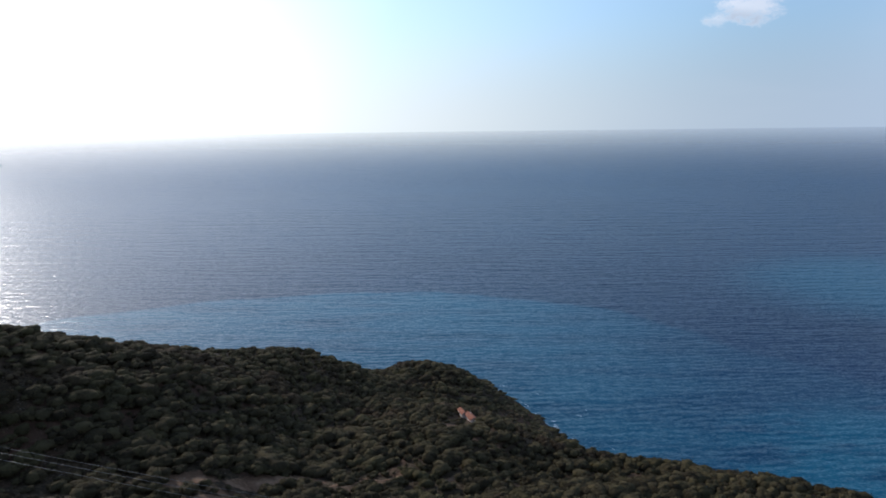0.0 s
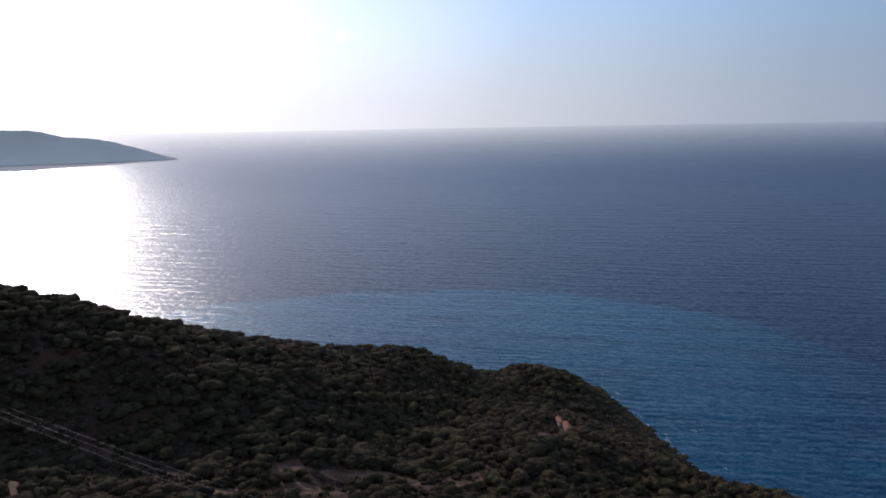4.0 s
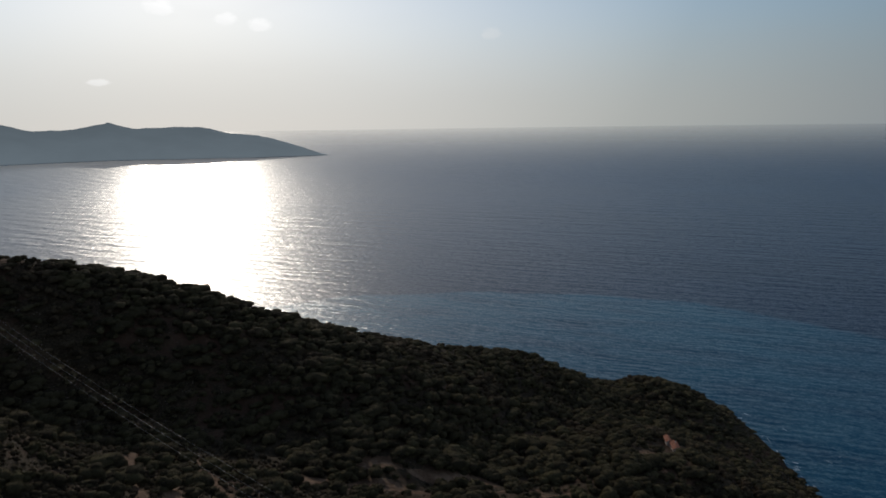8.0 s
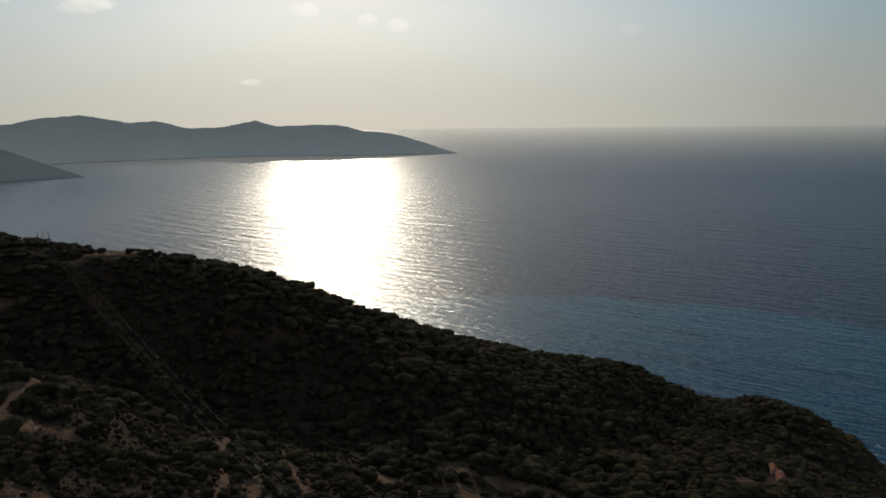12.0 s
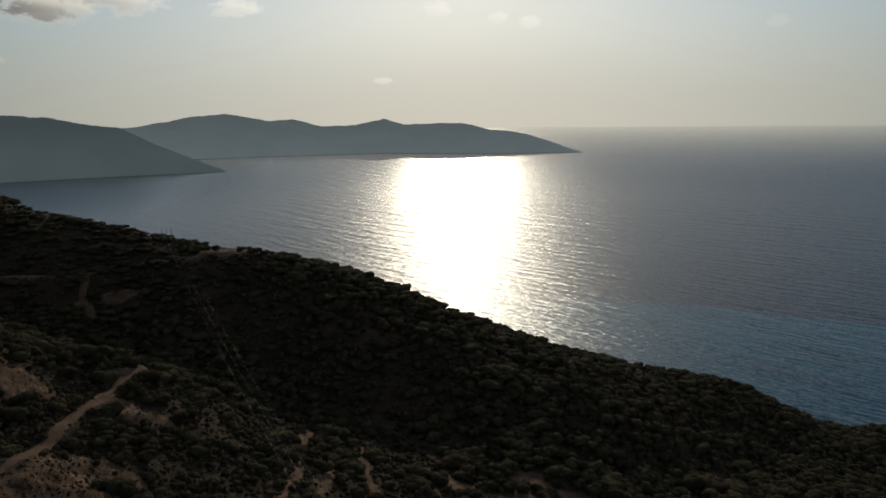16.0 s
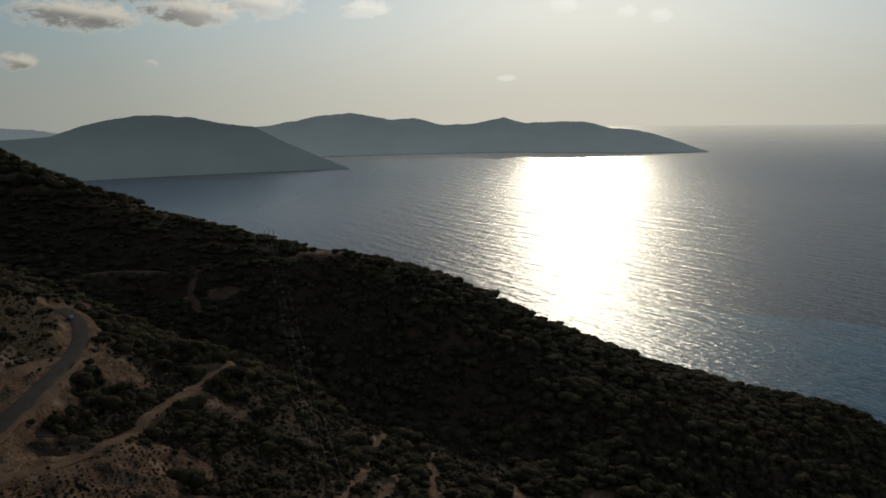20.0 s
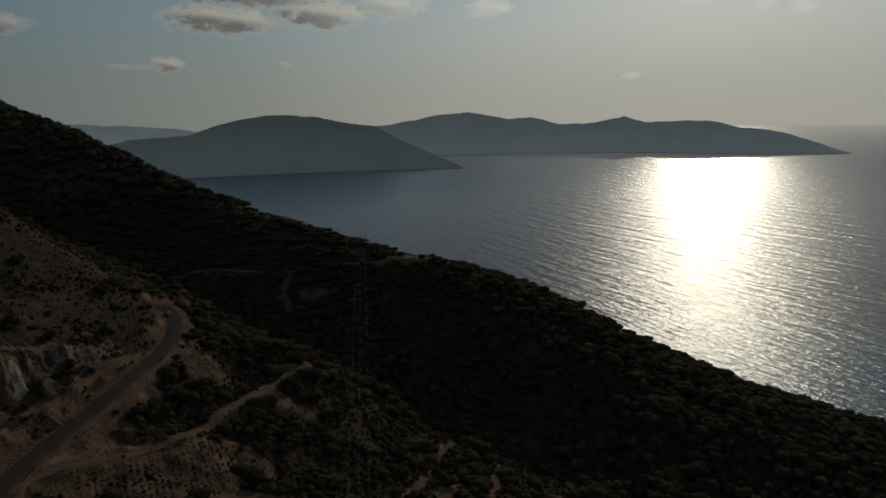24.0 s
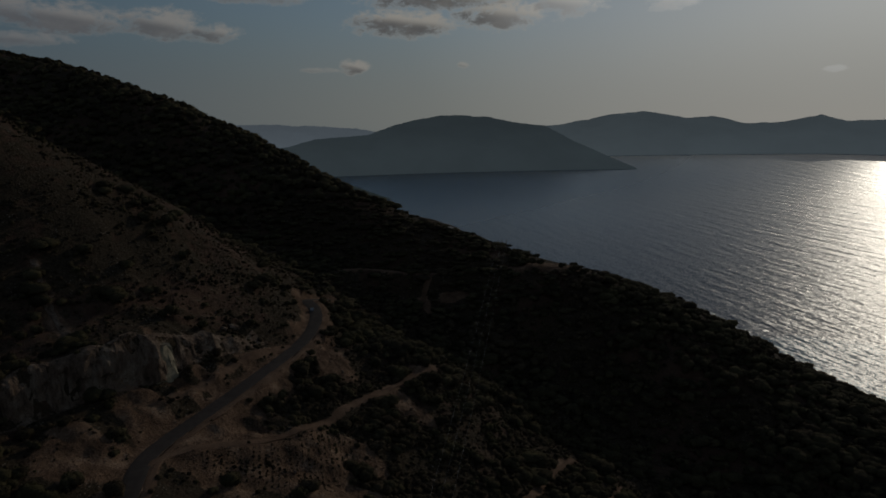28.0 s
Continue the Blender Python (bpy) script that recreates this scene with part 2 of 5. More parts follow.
def sea_build(n):
    p = place(n)
    part = n("SeparateXYZ", (0, p))
    flat = n("CombineXYZ", (0, (part, 0)), (1, (part, 1)), (2, 0.0))
    # swell that comes in from the open sea, with ripples on it
    def slopes(scale, stretch, turn, detail, rough):
        v = n("Mapping", ("Vector", flat), ("Rotation", (0, 0, radians(turn))), ("Scale", (1.0, stretch, 1.0)))
        return n("VectorMath", (0, (n.noise(v, scale, detail, rough), "Color")), (1, (0.5, 0.5, 0.5)), op="SUBTRACT")
    chop = slopes(0.11, 2.6, 8, 2, 0.6)
    ripple = slopes(0.4, 1.7, -14, 2, 0.6)

    def scaled(v, kx, ky):
        return n("VectorMath", (0, v), (1, (kx, ky, 0.0)), op="MULTIPLY")
    away = n("VectorMath", (0, flat), (1, (60, 18, 0)), op="DISTANCE")

    def swell(length, turn, wild):
        v = n("Mapping", ("Vector", flat), ("Rotation", (0, 0, radians(turn))))
        w = n("TexWave", ("Vector", v), ("Scale", 0.314 / length), ("Distortion", wild), ("Detail", 2.0), ("Detail Scale", 0.6), ("Detail Roughness", 0.6))
        w.bands_direction = "Y"
        return n.math("SUBTRACT", (w, "Fac"), 0.5)
    # short waves inshore, longer and longer ones on the open sea
    near_in = n.math("MULTIPLY", n.math("ADD", swell(13, 6, 7.0), swell(9, -8, 6.0)), n.span((away, "Value"), 900, 1500, 1.0, 0.25))
    middle = n.math("MULTIPLY", n.math("ADD", swell(30, 5, 7.0), swell(20, -7, 6.0)), n.span((away, "Value"), 700, 1400, 0.45, 1.0))
    middle = n.math("MULTIPLY", middle, n.span((away, "Value"), 1900, 2900, 1.0, 0.3))
    outer = n.math("MULTIPLY", n.math("ADD", swell(70, 3, 6.0), swell(47, -6, 6.0)), n.span((away, "Value"), 1300, 2000, 0.25, 0.75))
    rise = n.math("MULTIPLY", n.math("ADD", n.math("ADD", near_in, middle), outer), n.span(n.noise(flat, 0.009, 4, 0.6), 0.3, 0.7, 0.03, 0.15))
    tilt = n("VectorMath", (0, scaled(chop, 0.7, 0.55)), (1, scaled(ripple, 1.1, 0.8)), op="ADD")
    tilt = n("VectorMath", (0, tilt), (1, n("CombineXYZ", (0, n.math("MULTIPLY", rise, 0.15)), (1, rise))), op="ADD")
    # the bay in the lee of the cape lies sheltered, left of the line towards the sun
    lee = n("VectorMath", (0, flat), (1, (-0.743, -0.669, 0.0)), op="DOT_PRODUCT")
    lee = n.span((lee, "Value"), 100, 1150)
    calm = n.span((away, "Value"), 2600, 4500, 1.0, 0.4)
    calm = n.math("MULTIPLY", calm, n.span(lee, 0.0, 1.0, 1.0, 0.45, soft=False))
    tilt = n("VectorMath", (0, tilt), (3, calm), op="SCALE")
    level = (n("NewGeometry"), "Normal")
    normal = n("VectorMath", (0, n("VectorMath", (0, tilt), (1, level), op="ADD")), op="NORMALIZE")
    # pale water with sand in it near the coast, with a sharp rounded edge to the deep water
    wob = n("VectorMath", (0, (n.noise(flat, 0.004, 4, 0.55), "Color")), (1, (120, 120, 0)), op="MULTIPLY")
    moved = n("VectorMath", (0, flat), (1, wob), op="ADD")
    off = n("VectorMath", (0, moved), (1, (-85, 562, 0)), op="DISTANCE")
    streak = n.noise(n("Mapping", ("Vector", flat), ("Rotation", (0, 0, radians(20))), ("Scale", (1.0, 2.6, 1.0))), 0.008, 5, 0.6)
    inside = n.span((off, "Value"), 590, 568)
    plume = n.math("MULTIPLY", inside, n.span((off, "Value"), 200, 600, 0.7, 1.0))
    plume = n.math("MULTIPLY", plume, n.span(streak, 0.3, 0.62, 0.55, 1.0))
    plume = n.math("MULTIPLY", plume, n.span((part, 0), 20, 400, 1.0, 0.2))
    off2 = n("VectorMath", (0, moved), (1, (430, 510, 0)), op="DISTANCE")
    patch = n.math("MULTIPLY", n.span((off2, "Value"), 250, 110, 0.0, 0.6), n.span(streak, 0.36, 0.55))
    off3 = n("VectorMath", (0, moved), (1, (800, 1150, 0)), op="DISTANCE")
    patch3 = n.math("MULTIPLY", n.span((off3, "Value"), 340, 120), 0.5)
    pale = n.math("MAXIMUM", n.math("MAXIMUM", n.math("MULTIPLY", plume, 0.75), patch), patch3)
    mottle = n.noise(flat, 0.0016, 4, 0.5)
    deep = n.mix(n.span(mottle, 0.35, 0.65), (0.0018, 0.018, 0.056, 1), (0.0024, 0.0235, 0.069, 1))
    c = n.mix(pale, deep, (0.012, 0.128, 0.2, 1))
    s = n("BsdfPrincipled", ("Base Color", c), ("Roughness", n.span(lee, 0.0, 1.0, 0.32, 0.27, soft=False)), ("Normal", normal))
    s.inputs["Specular Tint"].default_value = (0.54, 0.87, 1.0, 1)
    n.put(s, "IOR", n.math("ADD", n.span((away, "Value"), 2600, 4900, 1.34, 1.5), n.math("MULTIPLY", lee, 0.14)))
    n.put(s, "Specular IOR Level", n.math("ADD", n.span((away, "Value"), 600, 3000, 0.3, 0.54), n.math("MULTIPLY", lee, 0.75)))
    # haze over the farthest water is put in by making it transparent to the sky
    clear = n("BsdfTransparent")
    haze_fade = n.math("MULTIPLY", n.math("POWER", n.span((away, "Value"), 1200, 4920, 0.0, 1.0, soft=False), 6.5), 0.85)
    return n("MixShader", (0, haze_fade), (1, s), (2, clear))


def distance_build(dark, haze_light, glow):
    """Land kilometres off; the sea haze over it is put in as emission."""
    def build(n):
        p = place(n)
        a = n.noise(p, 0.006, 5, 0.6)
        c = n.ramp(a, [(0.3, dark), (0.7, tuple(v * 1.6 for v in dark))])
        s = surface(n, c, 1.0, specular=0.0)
        # the emitted haze is stronger low over the water
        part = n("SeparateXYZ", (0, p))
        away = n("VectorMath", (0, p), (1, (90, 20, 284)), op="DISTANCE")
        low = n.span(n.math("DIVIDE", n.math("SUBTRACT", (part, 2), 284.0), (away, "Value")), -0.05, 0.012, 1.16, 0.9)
        e = n("Emission", ("Color", (*haze_light, 1)), ("Strength", n.math("MULTIPLY", n.span(n.noise(p, 0.0035, 5, 0.6), 0.3, 0.7, glow * 0.95, glow * 1.04), low)))
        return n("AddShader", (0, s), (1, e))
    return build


def paint_build(colour, rough=0.8, stain=0.25):
    def build(n):
        p = place(n)
        a, b = n.noise(p, 0.5, 5, 0.6), n.noise(p, 4.0, 4, 0.6)
        dark = tuple(v * (1 - stain) for v in colour)
        c = n.ramp(n.math("ADD", n.math("MULTIPLY", a, 0.6), n.math("MULTIPLY", b, 0.4)), [(0.35, dark), (0.6, colour)])
        return surface(n, c, rough, b, 0.2, 0.03)
    return build


SOIL = material("soil", soil_build)
SCRUB = material("scrub", foliage_build((0.024, 0.019, 0.0115), (0.061, 0.05, 0.027), (0.108, 0.09, 0.045)))
SCRUB_DRY = material("scrub_dry", foliage_build((0.031, 0.0215, 0.0135), (0.067, 0.05, 0.03), (0.115, 0.085, 0.048)))
BARK = material("bark", bark_build)
ASPHALT = material("asphalt", asphalt_build)
TRACK = material("track", track_build)
ROCK = material("rock", rock_build)
# paler copy of the rock that stands in for sun on the buttresses
SUNLIT_ROCK = material("sunlit_rock", paint_build((0.33, 0.275, 0.18), 0.92, 0.6))
SEA = material("sea", sea_build)
# haze over the far shores is put into each material as emission
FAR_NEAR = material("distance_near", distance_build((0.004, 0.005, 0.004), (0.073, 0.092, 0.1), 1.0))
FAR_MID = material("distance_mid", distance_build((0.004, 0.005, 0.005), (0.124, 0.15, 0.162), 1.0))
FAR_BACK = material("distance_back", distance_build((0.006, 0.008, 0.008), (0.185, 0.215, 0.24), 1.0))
COAST_HAZE = material("coast_haze", distance_build((0.02, 0.024, 0.012), (0.04, 0.05, 0.055), 0.8))
ROOF = material("roof_tile", paint_build((0.5, 0.2, 0.11), 0.85, 0.35))
PLASTER = material("plaster", paint_build((0.62, 0.53, 0.45), 0.85, 0.3))
TIMBER = material("timber", paint_build((0.12, 0.08, 0.05), 0.8, 0.4))
GLASS = material("glass", paint_build((0.03, 0.035, 0.04), 0.1, 0.1))
STEEL = material("steel", paint_build((0.32, 0.32, 0.33), 0.5, 0.2))
WIRE = material("wire", paint_build((0.1, 0.1, 0.1), 0.45, 0.1))
FOAM = material("foam", paint_build((0.8, 0.84, 0.86), 0.6, 0.15))


# ---- small helpers for meshes ----
def mesh_of(name, verts, faces, mat, smooth=False):
    me = bpy.data.meshes.new(name)
    me.from_pydata([tuple(v) for v in verts] if not isinstance(verts, np.ndarray) else verts.tolist(), [], faces.tolist() if isinstance(faces, np.ndarray) else faces)
    me.materials.append(mat)
    if smooth:
        me.polygons.foreach_set("use_smooth", [True] * len(me.polygons))
    me.update()
    return me


def part(name, data, parent=None, label=""):
    ob = new(name, data)
    if parent is not None:
        ob.parent = parent
    return tagged(ob, label) if label else ob


def from_bm(name, bm, mat, smooth=False):
    me = bpy.data.meshes.new(name)
    bm.to_mesh(me)
    bm.free()
    me.materials.append(mat)
    if smooth:
        me.polygons.foreach_set("use_smooth", [True] * len(me.polygons))
    return me


def lattice(ix, iy, seed):
    h = (ix.astype(np.int64) * 374761393 + iy.astype(np.int64) * 668265263 + seed * 974634777) & 0x7FFFFFFF
    h = ((h ^ (h >> 13)) * 1274126177) & 0x7FFFFFFF
    return ((h ^ (h >> 16)) & 0xFFFF) / 65535.0


def value_noise(x, y, seed=0):
    x, y = np.asarray(x, float), np.asarray(y, float)
    ix, iy = np.floor(x), np.floor(y)
    fx, fy = x - ix, y - iy
    fx, fy = fx * fx * (3 - 2 * fx), fy * fy * (3 - 2 * fy)
    a, b = lattice(ix, iy, seed), lattice(ix + 1, iy, seed)
    c, d = lattice(ix, iy + 1, seed), lattice(ix + 1, iy + 1, seed)
    return (a * (1 - fx) + b * fx) * (1 - fy) + (c * (1 - fx) + d * fx) * fy - 0.5


def fbm(x, y, octaves=4, seed=0, gain=0.5):
    out, k = 0.0, 1.0
    for o in range(octaves):
        out = out + k * value_noise(x * 2 ** o, y * 2 ** o, seed + o)
        k *= gain
    return out


def along(line, step):
    """Points every step metres along a polyline (plan and height)."""
    line = np.array(line, float)
    seg = np.hypot(*(line[1:, :2] - line[:-1, :2]).T)
    s = np.concatenate([[0], np.cumsum(seg)])
    t = np.linspace(0, s[-1], max(2, int(s[-1] / step) + 1))
    return np.stack([np.interp(t, s, line[:, k]) for k in range(line.shape[1])], 1)


def rounded(line, times=2):
    line = np.array(line, float)
    for _ in range(times):
        a, b = line[:-1], line[1:]
        mid = np.stack([a * 0.75 + b * 0.25, a * 0.25 + b * 0.75], 1).reshape(-1, line.shape[1])
        line = np.concatenate([line[:1], mid, line[-1:]])
    return line


def off_line(x, y, line):
    """Plan distance to a polyline, and the height of its nearest point."""
    best = np.full(np.shape(x), 1e9)
    high = np.zeros(np.shape(x))
    for a, b in zip(line[:-1], line[1:]):
        d = b - a
        u = np.clip(((x - a[0]) * d[0] + (y - a[1]) * d[1]) / max(1e-9, d[0] ** 2 + d[1] ** 2), 0, 1)
        r = np.hypot(x - a[0] - u * d[0], y - a[1] - u * d[1])
        closer = r < best
        best = np.where(closer, r, best)
        if len(a) > 2:
            high = np.where(closer, a[2] + u * d[2], high)
    return best, high


# ---- the lie of the land: ridge, spurs, valley, road and coast, metres above the sea ----
RIDGE = [(-1500, -760, 470), (-1000, -380, 402), (-841, -245, 380), (-713, -138, 355), (-593, -38, 315), (-515, 28, 277), (-450, 82, 252.5), (-391, 130, 226.5),
         (-347, 165, 209.5), (-320, 200, 203.5), (-302, 220, 204.5), (-290, 234, 202), (-273, 261, 192), (-243, 300, 177), (-212, 330, 156), (-167, 377, 134), (-147, 424, 116), (-112, 508, 89)]
HEAD = [(-112, 508, 89), (-84, 542, 65), (-51, 579, 43), (-28, 593, 47), (-11, 604, 46), (20, 632, 24), (44, 656, 4)]
SPUR = [(-18, 254, 116), (5, 320, 100), (16, 377, 89), (13, 400, 81.5), (-27, 459, 66), (-49, 575, 43)]
FLANK = [(-86, 251, 127), (-70, 321, 106), (-50, 400, 86)]
BENCH = [(-132, 176, 146), (-93, 202, 136), (-18, 254, 116), (24, 330, 94), (41, 307, 90)]
EDGE = [(119, 366, 62), (131, 341, 73), (140, 315, 81.5), (148, 284, 93.5), (155, 257, 104.5)]
UPPER = [(-110, 283, 136), (-128, 330, 139)]
VALLEY = [(-760, -300, 325), (-600, -150, 285), (-500, -50, 250), (-420, 30, 222), (-350, 95, 200), (-290, 128, 178), (-225, 160, 157), (-168, 200, 140), (-122, 228, 129)]
ROAD = [(-10, -30, 186), (-48, 2, 191), (-75, 8, 194), (-92, 9.6, 195.5), (-106, 9.8, 196), (-118, 14, 196), (-132, 22, 196.3), (-142, 28, 196.6), (-163, 41, 198),
        (-189, 55, 198.5), (-212, 65, 199), (-236, 70, 200), (-256, 70, 200.8), (-272, 66, 201), (-284, 73, 197.5), (-291, 80, 195.5)]
CONTOUR = [(-291, 80, 195.5), (-308, 76, 198), (-330, 79, 200), (-345, 90, 200.5), (-348, 104, 200.5), (-338, 122, 200), (-326, 142, 198.5), (-321, 168, 199.5), (-315, 193, 201.5), (-308, 212, 204)]
TERRACE = [(-150, 76, 186), (-121, 83, 176), (-135, 148, 154)]
NOSE = [(-198, 122, 180), (-159, 97, 185), (-195, 84, 188)]
HILL = [(-292, 50, 211), (-303, 12, 240), (-290, -15, 256), (-272, -45, 278), (-270, -85, 300), (-300, -180, 322), (-420, -330, 345)]
SLOPE = [(-148, 0, 202), (-167, -14, 208), (-195, -40, 226), (-215, -90, 258), (-240, -200, 312)]
BEHIND = [(0, 100, 172), (0, 0, 196), (-20, -150, 236), (-60, -400, 300)]
SEAWARD = [(105, 52, 160), (165, 150, 125), (190, -200, 190)]
COAST = [(44, 664, 0), (75, 600, 0), (107, 522, 0), (140, 465, 0), (185, 405, 0), (250, 330, 0), (320, 240, 0), (420, 100, 0), (540, -120, 0), (700, -500, 0)]
COVE = [(40, 590, 26), (57, 540, 26), (81, 470, 28), (92, 420, 42)]
CLIFF = [(44, 664, 0), (0, 690, 0), (-60, 670, 0), (-150, 605, 0), (-230, 535, 0), (-330, 445, 0), (-420, 370, 0), (-560, 270, 0), (-750, 160, 0), (-1000, 60, 0), (-1500, -120, 0)]
LEE = [(-861, -222, 372), (-733, -115, 344), (-613, -15, 305), (-537, 53, 274), (-470, 104, 247)]
LINES = [RIDGE, LEE, HEAD, SPUR, FLANK, BENCH, EDGE, UPPER, VALLEY, ROAD, TERRACE, NOSE, HILL, SLOPE, BEHIND, SEAWARD, COAST, COVE, CLIFF]


def thin_plate(lines):
    """A smooth surface that passes close to all the lines."""
    pts = np.concatenate([along(l, 28) if len(l) > 1 else np.array(l, float) for l in lines])
    pts = pts[np.unique(np.round(pts[:, :2] / 6), axis=0, return_index=True)[1]]
    c, z = pts[:, :2] / 100, pts[:, 2]

    def phi(r2):
        return 0.5 * r2 * np.log(r2 + 1e-9)
    k = phi(((c[:, None] - c[None]) ** 2).sum(2)) + np.eye(len(c)) * 0.004
    q = np.concatenate([np.ones((len(c), 1)), c], 1)
    m = np.block([[k, q], [q.T, np.zeros((3, 3))]])
    w = np.linalg.solve(m, np.concatenate([z, np.zeros(3)]))

    def height(x, y):
        x, y = np.asarray(x, float) / 100, np.asarray(y, float) / 100
        out = w[-3] + w[-2] * x + w[-1] * y
        for (cx, cy), wk in zip(c, w[:-3]):
            out = out + wk * phi((x - cx) ** 2 + (y - cy) ** 2)
        return out
    return height


HOUSE_AT = (14.0, 397.0)
smooth_land = thin_plate(LINES)
ROAD_LINE = rounded(ROAD)
CONTOUR_LINE = rounded(CONTOUR)
OUTLINE = np.array([(x, y) for x, y, _ in reversed(CLIFF)] + [(x, y) for x, y, _ in COAST[1:]] + [(700, -900), (-1700, -900)], float)


def in_outline(x, y):
    inside = np.zeros(np.shape(x), bool)
    for (x0, y0), (x1, y1) in zip(OUTLINE, np.roll(OUTLINE, -1, 0)):
        cross = ((y0 > y) != (y1 > y)) & (x < (x1 - x0) * (y - y0) / (y1 - y0 + 1e-12) + x0)
        inside ^= cross
    return inside


def steps(a, b, core_a, core_b, fine):
    out = list(np.arange(core_a, core_b + 0.1, fine))
    d, v = fine, core_b
    while v < b:
        d = min(60, d * 1.22)
        v += d
        out.append(v)
    d, v = fine, core_a
    while v > a:
        d = min(60, d * 1.22)
        v -= d
        out.insert(0, v)
    return np.array(out)


def finer(v, a, b, step):
    return np.concatenate([v[v < a], np.arange(a, b, step), v[v >= b]])


GX = finer(steps(-1650, 680, -420, 200, 3.4), -216, -84, 1.5)
GY = finer(steps(-860, 720, -90, 684, 3.4), -34, 126, 1.5)
# tipped earth and hollows by the road: middle, radius, height
HEAPS = [(-194, 72, 10, 3.6), (-183, 66, 6, 1.8), (-203, 82, 7, 1.5), (-131, 2, 6, 2.4), (-140, 12, 5, 2.0), (-150, 20, 5, 2.2), (-119, -10, 7, 2.6), (-112, -14, 5, 1.6), (-161, 27, 5, 1.6),
         (-136, 42, 6, -1.6), (-150, 52, 6, 1.6), (-143, 60, 5, -1.5), (-128, 33, 4, 1.2), (-118, 62, 12, 1.8), (-104, 70, 10, -1.5), (-112, 26, 5, 1.0), (-168, 62, 6, -1.6), (-178, 78, 6, 1.6)]


CUT = rounded([(-104, -62, 3), (-118, -38, 11), (-137, -18, 15), (-144, -5, 15), (-154, 7, 14), (-164, 14.5, 10), (-174, 24, 6), (-185, 37, 2), (-197, 46, 0)])


def cut_height(x, y):
    """Metres uphill from the foot of the quarried cliff, and its height there."""
    best = np.full(np.shape(x), 1e9)
    side, tall = np.zeros(np.shape(x)), np.zeros(np.shape(x))
    for a, b in zip(CUT[:-1], CUT[1:]):
        d = b[:2] - a[:2]
        f = ((x - a[0]) * d[0] + (y - a[1]) * d[1]) / (d @ d)
        u = np.clip(f, 0, 1)
        q = np.hypot(x - a[0] - u * d[0], y - a[1] - u * d[1])
        closer = q < best
        best = np.where(closer, q, best)
        side = np.where(closer, np.sign(d[1] * -(x - a[0]) + d[0] * (y - a[1])), side)
        tall = np.where(closer, (a[2] + u * (b[2] - a[2])), tall)
    return best * side, tall


LOWER = [(-104, 11), (-112, 19), (-117, 29.5), (-123, 46), (-135, 59.5), (-153, 76), (-166, 88), (-182, 104), (-197, 121)]


def make_land():
    x, y = np.meshgrid(GX, GY)
    z = smooth_land(x, y)
    edge, _ = off_line(x, y, np.array([(a, b) for a, b in OUTLINE]))
    inside = in_outline(x, y)
    # rough ground: gullies and hummocks, with rocky steps low on the coast
    rough = fbm(x / 60, y / 60, 4, 3) * 7 + fbm(x / 14, y / 14, 3, 9) * 2.0
    keep, level = off_line(x, y, ROAD_LINE)
    calm = np.clip((keep - 4) / 26, 0, 1)
    crest, _ = off_line(x, y, np.array(RIDGE + HEAD)[:, :2])
    z = z + rough * (0.25 + 0.75 * calm) * np.clip(edge / 40, 0.15, 1) * np.clip(crest / 45, 0.15, 1)
    low = np.clip(1 - z / 30, 0, 1)
    z = z + np.abs(fbm(x / 9, y / 9, 3, 21)) * 9 * low * inside
    z = np.where(inside, np.maximum(z, np.minimum(edge * 0.9, 6) + 0.2), -np.minimum(edge * 0.6, 25) - 0.5)
    for a, b, r, h in HEAPS:
        q = np.hypot(x - a, y - b) * (1 + 0.5 * value_noise(np.arctan2(y - b, x - a) * 1.6 + a, np.full(np.shape(x), b), 6))
        z = z + h * np.exp(-(q / r) ** 2 * 1.6)
    z = z - 4.5 * np.exp(-((x - 12) / 15) ** 2 - ((y - 364) / 17) ** 2)
    yard = np.clip((17 - np.hypot(x - HOUSE_AT[0] - 1, y - HOUSE_AT[1] + 4)) / 10, 0, 1)
    z = z * (1 - yard) + (81.8 + (HOUSE_AT[1] - y) * 0.12) * yard
    torn = np.clip(1.3 - np.hypot((x + 150) / 80, (y - 40) / 68), 0, 1)
    lane, _ = off_line(x, y, rounded(LOWER))
    torn = torn * np.clip((lane - 2.0) / 6, 0, 1)
    z = z + torn * (fbm(x / 6, y / 6, 4, 61) * 3.2 - np.abs(fbm(x / 13, y / 13, 3, 67)) * 2.4)
    # rock is quarried away above the road, which leaves a cliff below the raised slope
    u, tall = cut_height(x, y)
    k = np.clip(u / 4.5, 0, 1)
    z = z + tall * k * k * (3 - 2 * k) * np.exp(-np.maximum(u - 4.5, 0) / 38)
    # the road, and the dirt road on the flank across the valley, are cut into the slope
    far_keep, far_level = off_line(x, y, CONTOUR_LINE)
    f = np.clip((far_keep - 2.6) / 5, 0, 1)
    f = f * f * (3 - 2 * f)
    z = np.where(far_keep < 7.6, far_level * (1 - f) + z * f, z)
    f = np.clip((keep - 4.2) / 6, 0, 1)
    f = f * f * (3 - 2 * f)
    z = np.where(keep < 10.2, level * (1 - f) + z * f, z)
    return x, y, z


LX, LY, LZ = make_land()


